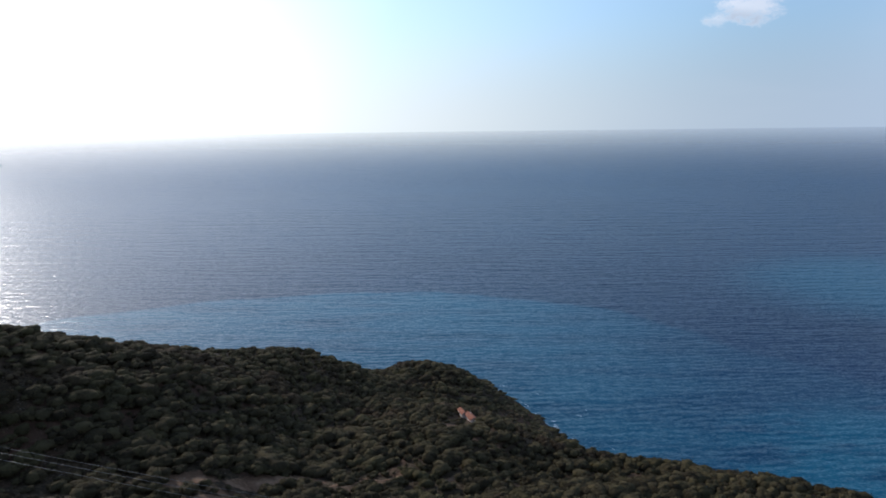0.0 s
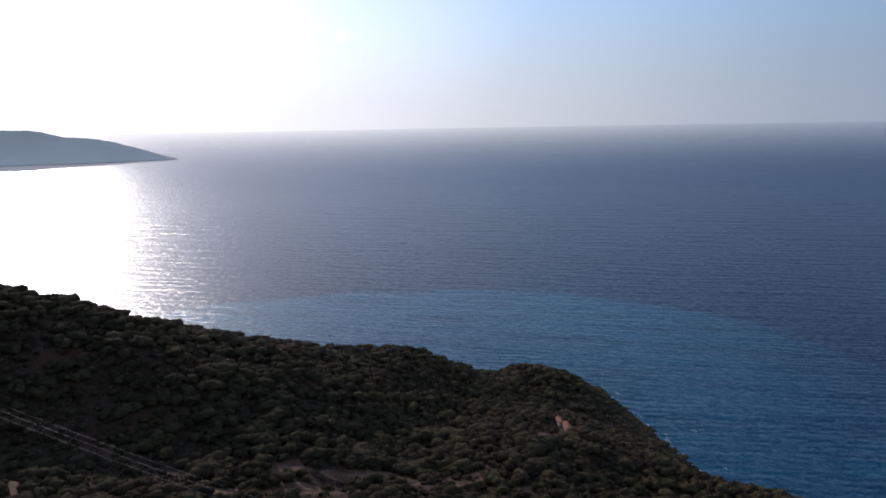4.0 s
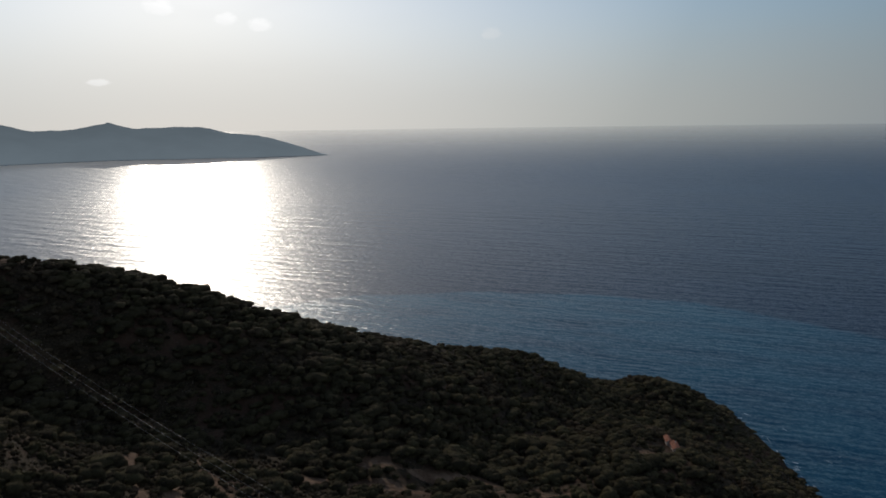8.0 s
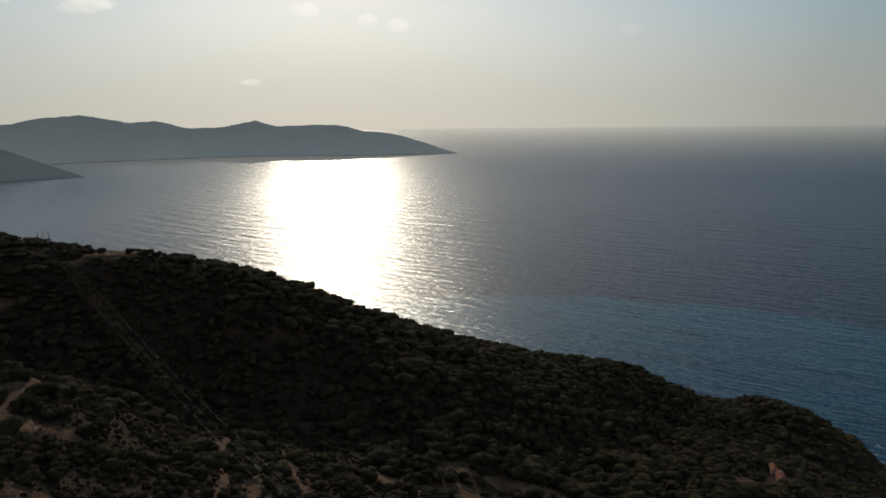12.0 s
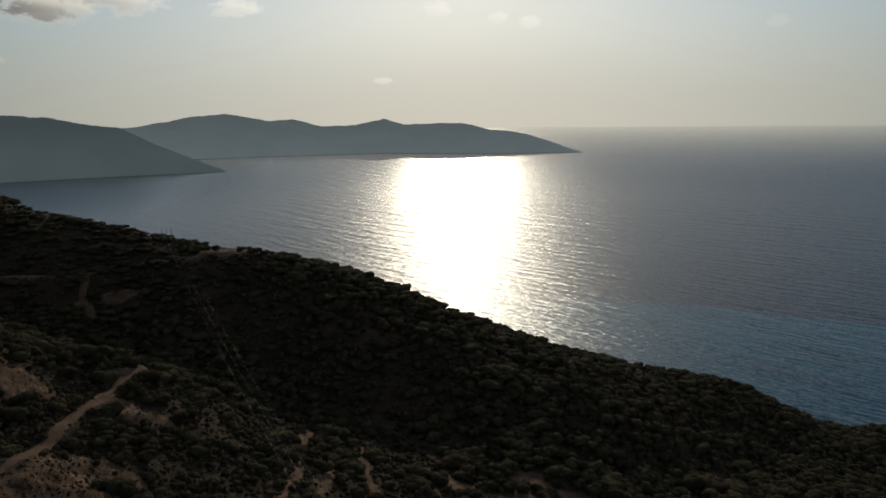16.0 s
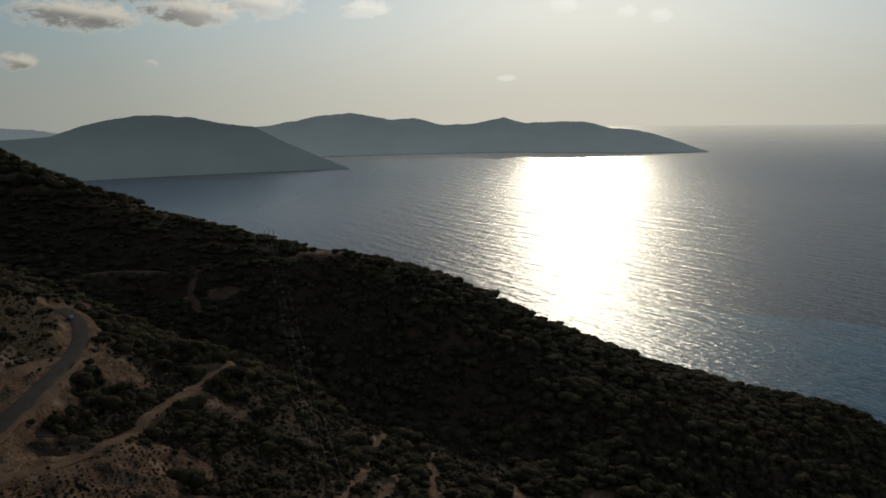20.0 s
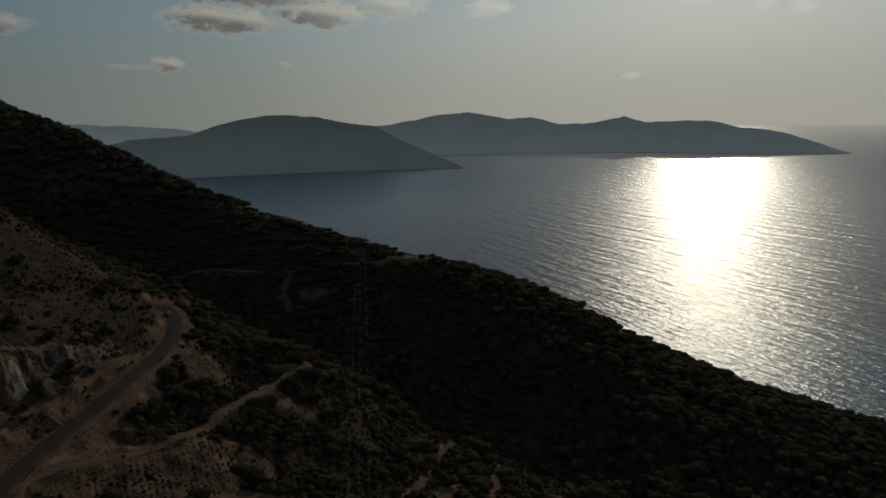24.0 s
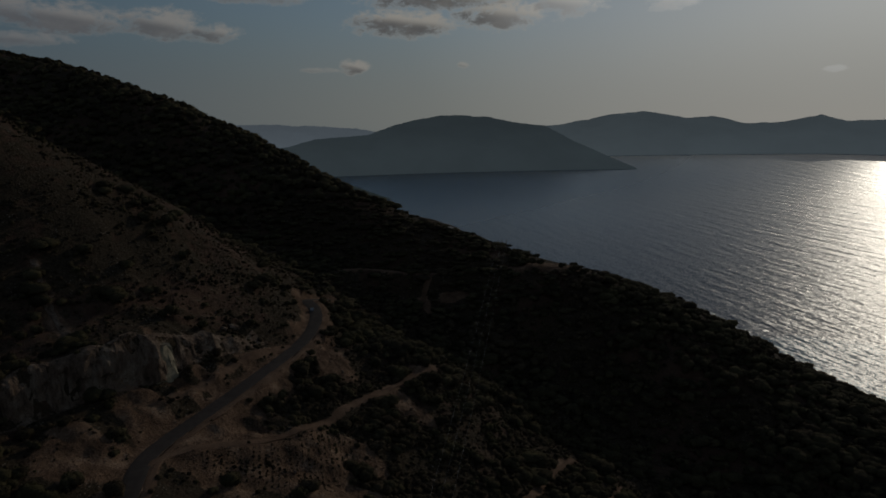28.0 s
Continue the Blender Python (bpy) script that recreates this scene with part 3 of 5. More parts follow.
def ground(x, y):
    """The height of the land."""
    x, y = np.asarray(x, float), np.asarray(y, float)
    i = np.clip(np.searchsorted(GX, x) - 1, 0, len(GX) - 2)
    j = np.clip(np.searchsorted(GY, y) - 1, 0, len(GY) - 2)
    u, v = (x - GX[i]) / (GX[i + 1] - GX[i]), (y - GY[j]) / (GY[j + 1] - GY[j])
    return (LZ[j, i] * (1 - u) + LZ[j, i + 1] * u) * (1 - v) + (LZ[j + 1, i] * (1 - u) + LZ[j + 1, i + 1] * u) * v


def grid_faces(rows, cols):
    a = np.arange(rows * cols).reshape(rows, cols)
    return np.stack([a[:-1, :-1], a[:-1, 1:], a[1:, 1:], a[1:, :-1]], -1).reshape(-1, 4)


TRACKS = {
    "lower_track": [(a, b, 0) for a, b in LOWER],
    "ledge_track": [(-138, 8, 0), (-152, 22, 0), (-164, 29, 0), (-175, 35, 0), (-190, 47, 0), (-200, 56, 0)],
    "hill_track": [(-96, 112, 0), (-106, 123, 0), (-120, 138, 0), (-131, 145, 0), (-148, 159, 0), (-160, 172, 0)],
    "side_track": [(-98, 129, 0), (-105, 136, 0), (-113, 143, 0), (-122, 152, 0), (-128, 165, 0)],
    "bench_track": [(-104, 157, 0), (-113, 164, 0), (-128, 175, 0), (-146, 188, 0)],
    "slope_track": [(-120, 196, 0), (-112, 200, 0), (-96, 203, 0), (-84, 213, 0), (-70, 220, 0), (-52, 238, 0), (-34, 262, 0), (-18, 272, 0)],
    "house_path": [(17, 332, 0), (8, 343, 0), (2, 350, 0), (-2, 357, 0), (4, 366, 0)],
    "gully": [(-211, -44, 0), (-202, -39.5, 0), (-191, -35, 0), (-176, -27, 0), (-163, -20, 0)],
    "contour_road": [(a, b, 0) for a, b, _ in CONTOUR[3:]],
    "loop_track": [(-324, 147, 0), (-319, 142, 0), (-313, 139, 0), (-306, 138, 0), (-298, 143, 0)],
    "flank_track": [(-316, 192, 0), (-310, 204, 0), (-304, 216, 0), (-297, 229, 0), (-290, 238, 0)],
}
TRACK_LINES = {k: along(rounded(v), 2.0) for k, v in TRACKS.items()}
# bare earth: middle, half length and width, turn
BARE = [(-113, -4, 14, 8, 70), (-118, 44, 26, 15, 70), (-108, 62, 22, 14, 60), (-127, 72, 12, 8, 60), (-121, 83, 6, 4, 20), (-191, 71, 17, 10, 30), (-150, 34, 16, 5, 40), (-170, 44, 16, 5, 35),
        (-162, 100, 12, 5, 40), (-190, 112, 8, 4, 50), (-306, 216, 15, 9, 60), (-96, 200, 12, 6, 20), (-22, 267, 12, 4, 60), (-34, 268, 6, 3, 0), (-80, 216, 12, 6, 20), (101, 302, 12, 5, 60),
        (-57, 255, 14, 6, 30), (-93, 232, 13, 6, 30), (22, 334, 7, 4, 20), (-70, 244, 12, 5, 40), (3, 262, 8, 3, 50), (-140, 8, 12, 6, 40),
        (-103, -6, 15, 9, 75), (-152, 18, 20, 4, 42), (-115, 52, 27, 15, 62), (-103, 29, 14, 9, 62), (-124, 8, 14, 5, 40), (-307, 156, 9, 4, 60), (-311, 140, 6, 3, 20)]
# the thickest scrub on the slope below the road
THICK = [(-172, 66, 15, 7, 35), (-164, 89, 16, 8, 45), (-141, 89, 10, 8, 0), (-116, 85, 9, 6, 0)]


def bareness(x, y):
    out = np.zeros(np.shape(x))
    wob = fbm(x / 11, y / 11, 4, 77) * 0.9
    for a, b, l, w, turn in BARE:
        c, s = math.cos(radians(turn)), math.sin(radians(turn))
        u, v = ((x - a) * c + (y - b) * s) / l, (-(x - a) * s + (y - b) * c) / w
        out = np.maximum(out, np.clip((1.25 - np.hypot(u, v) + wob) / 0.5, 0, 1))
    r, _ = off_line(x, y, ROAD_LINE)
    out = np.maximum(out, np.clip((8.5 - r + wob * 7) / 4, 0, 1) * (x > -300))
    for line in TRACK_LINES.values():
        r, _ = off_line(x, y, line[::4])
        out = np.maximum(out, np.clip((3.2 - r + wob * 3) / 2.5, 0, 1))
    return out


ground_ob = tagged(new("ground", mesh_of("ground", np.stack([LX, LY, LZ], -1).reshape(-1, 3), grid_faces(*LX.shape), SOIL, True)),
                   "dry brown hillside earth with stones and grass", "ground", kind="structure")

bare_layer = ground_ob.data.attributes.new("bare", "FLOAT", "POINT")
bare_layer.data.foreach_set("value", bareness(LX, LY).ravel().astype(np.float32))

# ---- the sea and the land across it; far distances draw together towards a rim 4.9 km off ----
VIEW = np.array([60.0, 18.0, 272.0])


def drawn_in(p):
    p = np.array(p, float)
    way = p - VIEW
    d = np.hypot(way[..., 0], way[..., 1])
    # the angle below the level eye falls steadily to the horizon's at the rim
    dep, h = VIEW[2] / np.maximum(d, 1.0), VIEW[2]
    start, rim, last = 2900.0, 4920.0, 0.0074
    a, b = h / start, h / start ** 2
    c = (a - b * (rim - start) - last) / (rim - start) ** 2
    at = np.linspace(0, rim - start, 400)
    far = np.where(d > start, start + np.interp(-np.maximum(dep, last), -(a - b * at - c * at * at), at), d)
    return VIEW + way * (far / np.maximum(d, 1e-6))[..., None]


def make_sea():
    r = np.concatenate([[0.1], np.linspace(80, 2600, 30), np.geomspace(2700, 37000, 60)])
    a = np.linspace(0, 2 * np.pi, 181)
    rr, aa = np.meshgrid(r, a)
    p = np.stack([VIEW[0] + rr * np.cos(aa), VIEW[1] + rr * np.sin(aa), np.zeros_like(rr)], -1)
    return mesh_of("water", drawn_in(p).reshape(-1, 3), grid_faces(*rr.shape), SEA, True)


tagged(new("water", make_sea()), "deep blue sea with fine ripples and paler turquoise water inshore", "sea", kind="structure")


def seen_at(az, el, dist):
    a = radians(az)
    return (90 - math.sin(a) * dist, 20 + math.cos(a) * dist, 284 + math.tan(radians(el)) * dist)


def far_land(name, crest, shore, deep, mat, label, seed, wild):
    """A range of hills across the water: azimuth and elevation along its skyline, the distance of its shore (at both ends), and how deep it is."""
    crest = np.array(crest, float)
    t = np.linspace(crest[0, 0], crest[-1, 0], 420)
    el = np.interp(-t, -crest[:, 0], crest[:, 1])
    for _ in range(2):
        el[1:-1] = (el[:-2] + 2 * el[1:-1] + el[2:]) / 4
    el = el + (fbm(t * 0.9, t * 0, 3, seed + 9) * 0.06 + fbm(t * 4.0, t * 0, 2, seed + 11) * 0.035) * np.clip((el + 6) / 4, 0, 1)
    shore = np.array(shore, float)
    far = np.interp(-t, -shore[:, 0], shore[:, 1])
    base = drawn_in(np.array([(90 - math.sin(radians(a)) * d, 20 + math.cos(radians(a)) * d, 0) for a, d in zip(t, far)]))
    way = np.stack([-np.sin(np.radians(t)), np.cos(np.radians(t))], 1)
    from_eye = np.hypot(base[:, 0] - 90, base[:, 1] - 20)
    low = np.degrees(np.arctan((base[:, 2] - 284) / from_eye))
    share = np.clip((el - low) / max((el - low).max(), 0.1), 0.0, 1) ** 0.7
    reach = np.minimum(deep * share + 6, 4915 - from_eye)
    top = 284 + np.tan(np.radians(el)) * (from_eye + reach)
    rows = []
    for u in np.linspace(0, 1, 34):
        x, y = base[:, 0] + way[:, 0] * u * reach, base[:, 1] + way[:, 1] * u * reach
        slope = u ** 0.55 + fbm(x / wild, y / wild, 5, seed) * 0.5 * u * (1 - u)
        z = base[:, 2] + (top - base[:, 2]) * np.clip(slope, 0, 1) + fbm(x / 60, y / 60, 3, seed + 5) * 5 * share * np.sin(math.pi * u) + 3.5 * np.minimum(1.0, share * 4) * min(1.0, u * 33) * (u < 1)
        rows.append(np.stack([x, y, z - (3.0 if u == 0 else 0)], -1))
    rows.append(rows[-1] + np.concatenate([way * 3, np.minimum(-1.0, -40.0 * share)[:, None]], 1))
    p = np.array(rows)
    tagged(new(name, mesh_of(name, p.reshape(-1, 3), grid_faces(*p.shape[:2]), mat, True)), label, "hills", kind="structure")


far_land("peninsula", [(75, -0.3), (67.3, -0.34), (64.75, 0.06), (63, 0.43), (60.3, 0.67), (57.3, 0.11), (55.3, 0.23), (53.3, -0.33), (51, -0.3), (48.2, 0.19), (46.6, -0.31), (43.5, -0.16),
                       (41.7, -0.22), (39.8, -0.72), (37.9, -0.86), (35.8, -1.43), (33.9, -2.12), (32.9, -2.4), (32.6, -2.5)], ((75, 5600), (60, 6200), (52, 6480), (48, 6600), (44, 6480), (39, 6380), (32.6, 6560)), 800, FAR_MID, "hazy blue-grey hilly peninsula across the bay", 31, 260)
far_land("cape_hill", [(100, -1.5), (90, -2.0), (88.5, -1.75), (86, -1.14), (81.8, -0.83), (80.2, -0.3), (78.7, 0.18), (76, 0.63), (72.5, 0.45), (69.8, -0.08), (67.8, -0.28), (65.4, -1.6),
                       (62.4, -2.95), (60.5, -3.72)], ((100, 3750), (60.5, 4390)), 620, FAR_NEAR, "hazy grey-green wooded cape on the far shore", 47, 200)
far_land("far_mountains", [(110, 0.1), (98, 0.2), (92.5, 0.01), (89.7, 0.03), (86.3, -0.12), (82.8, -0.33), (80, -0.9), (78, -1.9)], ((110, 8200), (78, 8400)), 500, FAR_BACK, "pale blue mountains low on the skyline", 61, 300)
far_land("shore_spur", [(100, 1.0), (92.3, -0.45), (89, -1.9), (86.4, -3.1), (83.8, -4.5), (81.1, -5.5), (79.4, -6.05)], ((100, 2000), (79.4, 2760)), 420, COAST_HAZE, "dark scrub-covered spur running down to a small cape", 73, 160)


# ---- scrub: rounded evergreen shrubs, thick on the ridge and the headland, scattered by the road ----
rng = np.random.default_rng(7)


def ball(levels):
    bm = bmesh.new()
    bmesh.ops.create_icosphere(bm, subdivisions=levels, radius=1)
    bm.verts.ensure_lookup_table()
    v = np.array([p.co[:] for p in bm.verts])
    f = np.array([[q.index for q in face.verts] for face in bm.faces])
    bm.free()
    return v, f


BALLS = {k: ball(k) for k in (1, 2)}


def shrub_shape(blobs, levels, leaves, seed):
    """One shrub about 1 m in half width, standing on z = 0: leaf masses, and sprays of leaves that break the outline. Vertices, triangles."""
    r = np.random.default_rng(seed)
    vs, fs, count = [], [], 0
    spots = []
    for k in range(blobs):
        a, d = r.uniform(0, 6.28), (0 if blobs == 1 else r.uniform(0.3, 0.8))
        size = r.uniform(0.34, 0.7) if blobs > 1 else 0.95
        spots.append((math.cos(a) * d, math.sin(a) * d, r.uniform(0.38, 0.8) if blobs > 1 else 0.5, size))
    if blobs > 1:
        spots[0] = (0, 0, 0.55, 0.74)
    v0, f0 = BALLS[levels]
    for x, y, z, size in spots:
        turn = np.linalg.qr(r.normal(size=(3, 3)))[0]
        v = v0 @ turn
        lump = 1 + 0.13 * np.sin(v @ r.normal(size=3) * 2.6 + r.uniform(0, 6)) * np.sin(v @ r.normal(size=3) * 3.7 + r.uniform(0, 6)) + r.uniform(-0.1, 0.08, len(v))
        # the underside of a leaf mass is open
        f = f0[v[f0][:, :, 2].mean(1) > -0.45]
        used = np.unique(f)
        where = np.zeros(len(v), int)
        where[used] = np.arange(len(used))
        p = (v * lump[:, None] * size * np.array([1, 1, 0.82]) + (x, y, z))[used]
        p[:, 2] = np.maximum(p[:, 2], -0.25)
        vs.append(p)
        fs.append(where[f] + count)
        count += len(p)
    for _ in range(leaves):
        x, y, z, size = spots[r.integers(len(spots))]
        d = r.normal(size=3)
        d[2] = abs(d[2]) * 0.9 - 0.1
        d /= np.linalg.norm(d)
        c = np.array([x, y, z]) + d * size * r.uniform(0.95, 1.1) * np.array([1, 1, 0.82])
        t = r.normal(size=(3, 3)) * r.uniform(0.03, 0.075) + d * r.uniform(-0.03, 0.06)
        vs.append(c + t)
        fs.append(np.array([[count, count + 1, count + 2]]))
        count += 3
    return np.concatenate(vs), np.concatenate(fs)


NEAR_SHAPES = [shrub_shape(7, 1, 150, 100 + k) for k in range(8)]
MID_SHAPES = [shrub_shape(5, 1, 85, 200 + k) for k in range(9)]
FAR_SHAPES = [shrub_shape(1, 1, 24, 300 + k) for k in range(6)]


def thickness(x, y):
    """How thick the scrub stands, 0 to 1."""
    patch = fbm(x / 38, y / 38, 3, 51)
    d = np.full(np.shape(x), 0.97)
    by_road = np.clip(1 - np.hypot((x + 150) / 105, (y - 30) / 72), 0, 1)
    near_patch = fbm(x / 21, y / 21, 3, 53)
    d = np.where(by_road > 0, d + (np.clip(0.55 + near_patch * 2.6, 0.06, 1) - d) * np.clip(by_road * 3, 0, 1), d)
    bench = np.clip(1.2 - np.hypot((x + 105) / 62, (y - 165) / 70), 0, 1)
    d = d - np.clip(bench, 0, 0.38) * (0.8 + patch * 1.5)
    thin = np.clip(1.3 - np.hypot((x + 135) / 78, (y - 125) / 75), 0, 1)
    d = d * (1 - np.clip(thin * 2, 0, 1) * np.clip(0.42 - near_patch * 1.6, 0, 0.85))
    slope = (x < -128) & (y < 62 - (x + 290) * 0.12) & (x > -330)
    d = np.where(slope, np.clip(-0.06 + near_patch * 1.5, 0.015, 0.75), d)
    for a, b, l, w, turn in THICK:
        c, s = math.cos(radians(turn)), math.sin(radians(turn))
        u, v = ((x - a) * c + (y - b) * s) / l, (-(x - a) * s + (y - b) * c) / w
        d = np.maximum(d, np.clip(2.2 - 1.6 * np.hypot(u, v), 0, 1))
    d = d * (1 - bareness(x, y) * 0.97)
    r, _ = off_line(x, y, ROAD_LINE)
    lane, _ = off_line(x, y, TRACK_LINES["lower_track"][::4])
    return np.where((r < 7.2) | (lane < 4.4), 0, d)


def scattered(x0, x1, y0, y1, gap):
    x, y = np.meshgrid(np.arange(x0, x1, gap), np.arange(y0, y1, gap))
    x = (x + rng.uniform(-0.5, 0.5, x.shape) * gap * 0.95).ravel()
    y = (y + rng.uniform(-0.5, 0.5, y.shape) * gap * 0.95).ravel()
    return x, y


def behind_ridge(x, y):
    """Metres past the ridge on its seaward side."""
    line = np.array(RIDGE + HEAD[1:], float)
    r, _ = off_line(x, y, line[:, :2])
    side = np.zeros(np.shape(x))
    best = np.full(np.shape(x), 1e9)
    for a, b in zip(line[:-1], line[1:]):
        d = b[:2] - a[:2]
        u = np.clip(((x - a[0]) * d[0] + (y - a[1]) * d[1]) / (d @ d), 0, 1)
        q = np.hypot(x - a[0] - u * d[0], y - a[1] - u * d[1])
        s = d[0] * (y - a[1]) - d[1] * (x - a[0])
        side = np.where(q < best, s, side)
        best = np.minimum(q, best)
    return np.where(side > 0, r, -r)




def planted(x, y, chance=1.0):
    z = ground(x, y)
    ok = in_outline(x, y) & (z > 5) & (behind_ridge(x, y) < 32)
    ok &= rng.random(len(x)) < thickness(x, y) * chance
    ok &= np.hypot((x - HOUSE_AT[0] - 1) / 0.75, (y - HOUSE_AT[1] + 9)) > 17
    ok &= np.hypot(x + 333, y - 197) > 8.0
    # the clearing lies open to the sea
    u, w = (x + 307) * 0.6 + (y - 217) * 0.8, (x + 307) * -0.8 + (y - 217) * 0.6
    ok &= ~((np.abs(u) < 13) & (w > -9) & (w < 45))
    return x[ok], y[ok], z[ok]


def joined(name, x, y, z, shapes, size, mat, label):
    """All the shrubs of a stretch as one mesh."""
    vs, fs, count = [], [], 0
    pick = rng.integers(0, len(shapes), len(x))
    turn = rng.uniform(0, 6.28, len(x))
    wide = size[0] + (size[1] - size[0]) * rng.random(len(x)) ** 1.7
    wide = wide * (1.05 + 0.9 * np.clip(fbm(x / 18, y / 18, 2, 33), -0.4, 0.5))
    tall = np.minimum(wide * rng.uniform(0.7, 1.1, len(x)), 4.2 * rng.uniform(0.8, 1.0, len(x)))
    if name in ("slope_scrub", "ridge_scrub", "dry_scrub"):
        # the scrub crouches on the steep seaward flank
        tall = tall * np.where((x > -30) & (y > 400), np.clip((z - 2) / 45, 0.3, 1.0), 1.0)
        tall = tall * np.where((x < -285) & (x > -480), 0.6, 1.0)
        tall = tall * np.where((x > 25) & (y > 380), 0.6, 1.0)
        tall = tall * np.where(np.hypot((x - 12) / 12, (y - 366) / 18) < 1, 0.5, 1.0)
        tall = tall * np.where((x > -235) & (x < -110) & (y > 325), 0.72, 1.0)
    for k, (v, f) in enumerate(shapes):
        i = np.where(pick == k)[0]
        if not len(i):
            continue
        c, s = np.cos(turn[i])[:, None], np.sin(turn[i])[:, None]
        long = rng.uniform(0.86, 1.17, len(i))[:, None]
        px = (v[None, :, 0] * c * long - v[None, :, 1] * s / long) * wide[i][:, None] + x[i][:, None]
        py = (v[None, :, 0] * s * long + v[None, :, 1] * c / long) * wide[i][:, None] + y[i][:, None]
        pz = v[None, :, 2] * tall[i][:, None] + z[i][:, None] - 0.15
        vs.append(np.stack([px, py, pz], -1).reshape(-1, 3))
        fs.append((f[None] + (np.arange(len(i)) * len(v))[:, None, None] + count).reshape(-1, 3))
        count += len(i) * len(v)
    v, f = np.concatenate(vs), np.concatenate(fs)
    me = bpy.data.meshes.new(name)
    me.vertices.add(len(v))
    me.vertices.foreach_set("co", v.astype(np.float32).ravel())
    me.loops.add(len(f) * 3)
    me.loops.foreach_set("vertex_index", f.astype(np.int32).ravel())
    me.polygons.add(len(f))
    me.polygons.foreach_set("loop_start", np.arange(0, len(f) * 3, 3, dtype=np.int32))
    me.polygons.foreach_set("use_smooth", np.ones(len(f), bool))
    me.update()
    me.validate()
    me.materials.append(mat)
    return tagged(new(name, me), label, "scrub", kind="stuff")


def make_scrub():
    x, y = scattered(-420, 190, -85, 668, 4.7)
    x, y, z = planted(x, y)
    from_eye = np.hypot(x - 45, y - 15)
    close = from_eye < 330
    dry = fbm(x / 25, y / 25, 3, 88) > 0.16
    # the nearest ones stand as things of their own
    own = close & (((x > -128) & (x < 40) & (y > 182) & (y < 262)) | ((x > -205) & (x < -95) & (y > -10) & (y < 112)))
    joined("slope_scrub", x[close & ~own], y[close & ~own], z[close & ~own], NEAR_SHAPES, (1.5, 5.0), SCRUB, "dark green evergreen scrub covering the slope")
    far = ~close
    joined("ridge_scrub", x[far & ~dry], y[far & ~dry], z[far & ~dry], MID_SHAPES, (1.8, 5.2), SCRUB, "thick dark green scrub covering ridge and headland")
    joined("dry_scrub", x[far & dry], y[far & dry], z[far & dry], MID_SHAPES, (1.6, 4.4), SCRUB_DRY, "brownish dry scrub between the green shrubs")
    # low tufts between them
    a, b = scattered(-330, 130, -80, 330, 3.7)
    zz = ground(a, b)
    ok = in_outline(a, b) & (zz > 6) & (rng.random(len(a)) < 0.5 * (1 - bareness(a, b))) & (off_line(a, b, ROAD_LINE)[0] > 5) & (behind_ridge(a, b) < 0)
    joined("low_scrub", a[ok], b[ok], zz[ok], FAR_SHAPES, (0.35, 1.0), SCRUB_DRY, "low dry tufts and cushions of scrub")
    # knee-high dry brush between the shrubs below the road
    a, b = scattered(-225, -45, 55, 210, 2.2)
    stand = np.clip(1.4 - np.hypot((a + 135) / 80, (b - 130) / 78), 0, 1) * (1 - bareness(a, b))
    ok = (rng.random(len(a)) < 0.85 * np.clip(stand * 3, 0, 1)) & (off_line(a, b, TRACK_LINES["lower_track"][::4])[0] > 2.8) & (off_line(a, b, ROAD_LINE)[0] > 5)
    joined("dry_brush", a[ok], b[ok], ground(a[ok], b[ok]), FAR_SHAPES, (0.5, 1.6), SCRUB_DRY, "knee-high brown dry brush between the shrubs")
    # thick low cushions on the hillside above the road
    a, b = scattered(-330, -95, -85, 125, 2.1)
    zz = ground(a, b)
    keep = np.clip(0.5 + 1.5 * fbm(a / 15, b / 15, 3, 57), 0.08, 0.9) * (1 - 0.93 * bareness(a, b))
    ok = in_outline(a, b) & (rng.random(len(a)) < keep) & (off_line(a, b, ROAD_LINE)[0] > 5)
    browner = rng.random(len(a)) < 0.8
    for name, sel, mat, label in (("cushion_scrub", ok & browner, SCRUB_DRY, "low brownish cushions of heath on the hillside"), ("heath_scrub", ok & ~browner, SCRUB, "low dark heath scrub on the hillside")):
        joined(name, a[sel], b[sel], zz[sel], FAR_SHAPES, (0.3, 1.2), mat, label)
    # tufts in rows on the old field below the lower track
    a, b = scattered(-142, -92, 18, 80, 1.25)
    b = np.round(b / 1.9) * 1.9 + rng.normal(size=len(b)) * 0.18
    edge = np.array([(-110, 23), (-118, 40), (-127, 52), (-138, 63), (-133, 77), (-122, 74), (-96, 61), (-99, 33), (-110, 23)], float)
    inside = np.zeros(len(a), bool)
    for (x0, y0), (x1, y1) in zip(edge[:-1], edge[1:]):
        inside ^= ((y0 > b) != (y1 > b)) & (a < (x1 - x0) * (b - y0) / (y1 - y0) + x0)
    ok = inside & (rng.random(len(a)) < 0.75) & (off_line(a, b, TRACK_LINES["lower_track"][::4])[0] > 2.6)
    joined("field_tufts", a[ok], b[ok], ground(a[ok], b[ok]), FAR_SHAPES, (0.22, 0.6), SCRUB_DRY, "low dry grass tufts in rows on an old field")
    a, b = scattered(-1150, -415, -430, 190, 7.0)
    zz = ground(a, b)
    br = behind_ridge(a, b)
    ok = in_outline(a, b) & (br < 40) & (br > -330)
    joined("mountain_scrub", a[ok], b[ok], zz[ok], FAR_SHAPES, (2.6, 5.6), SCRUB, "dark scrub on the mountain slope above")
    return x[own], y[own], z[own]


OWN = make_scrub()
ADDED = np.array([(-92, -5.5), (-90.5, 6.5), (-110, -19), (-118.8, 73), (-114, 76), (-97, 58)])
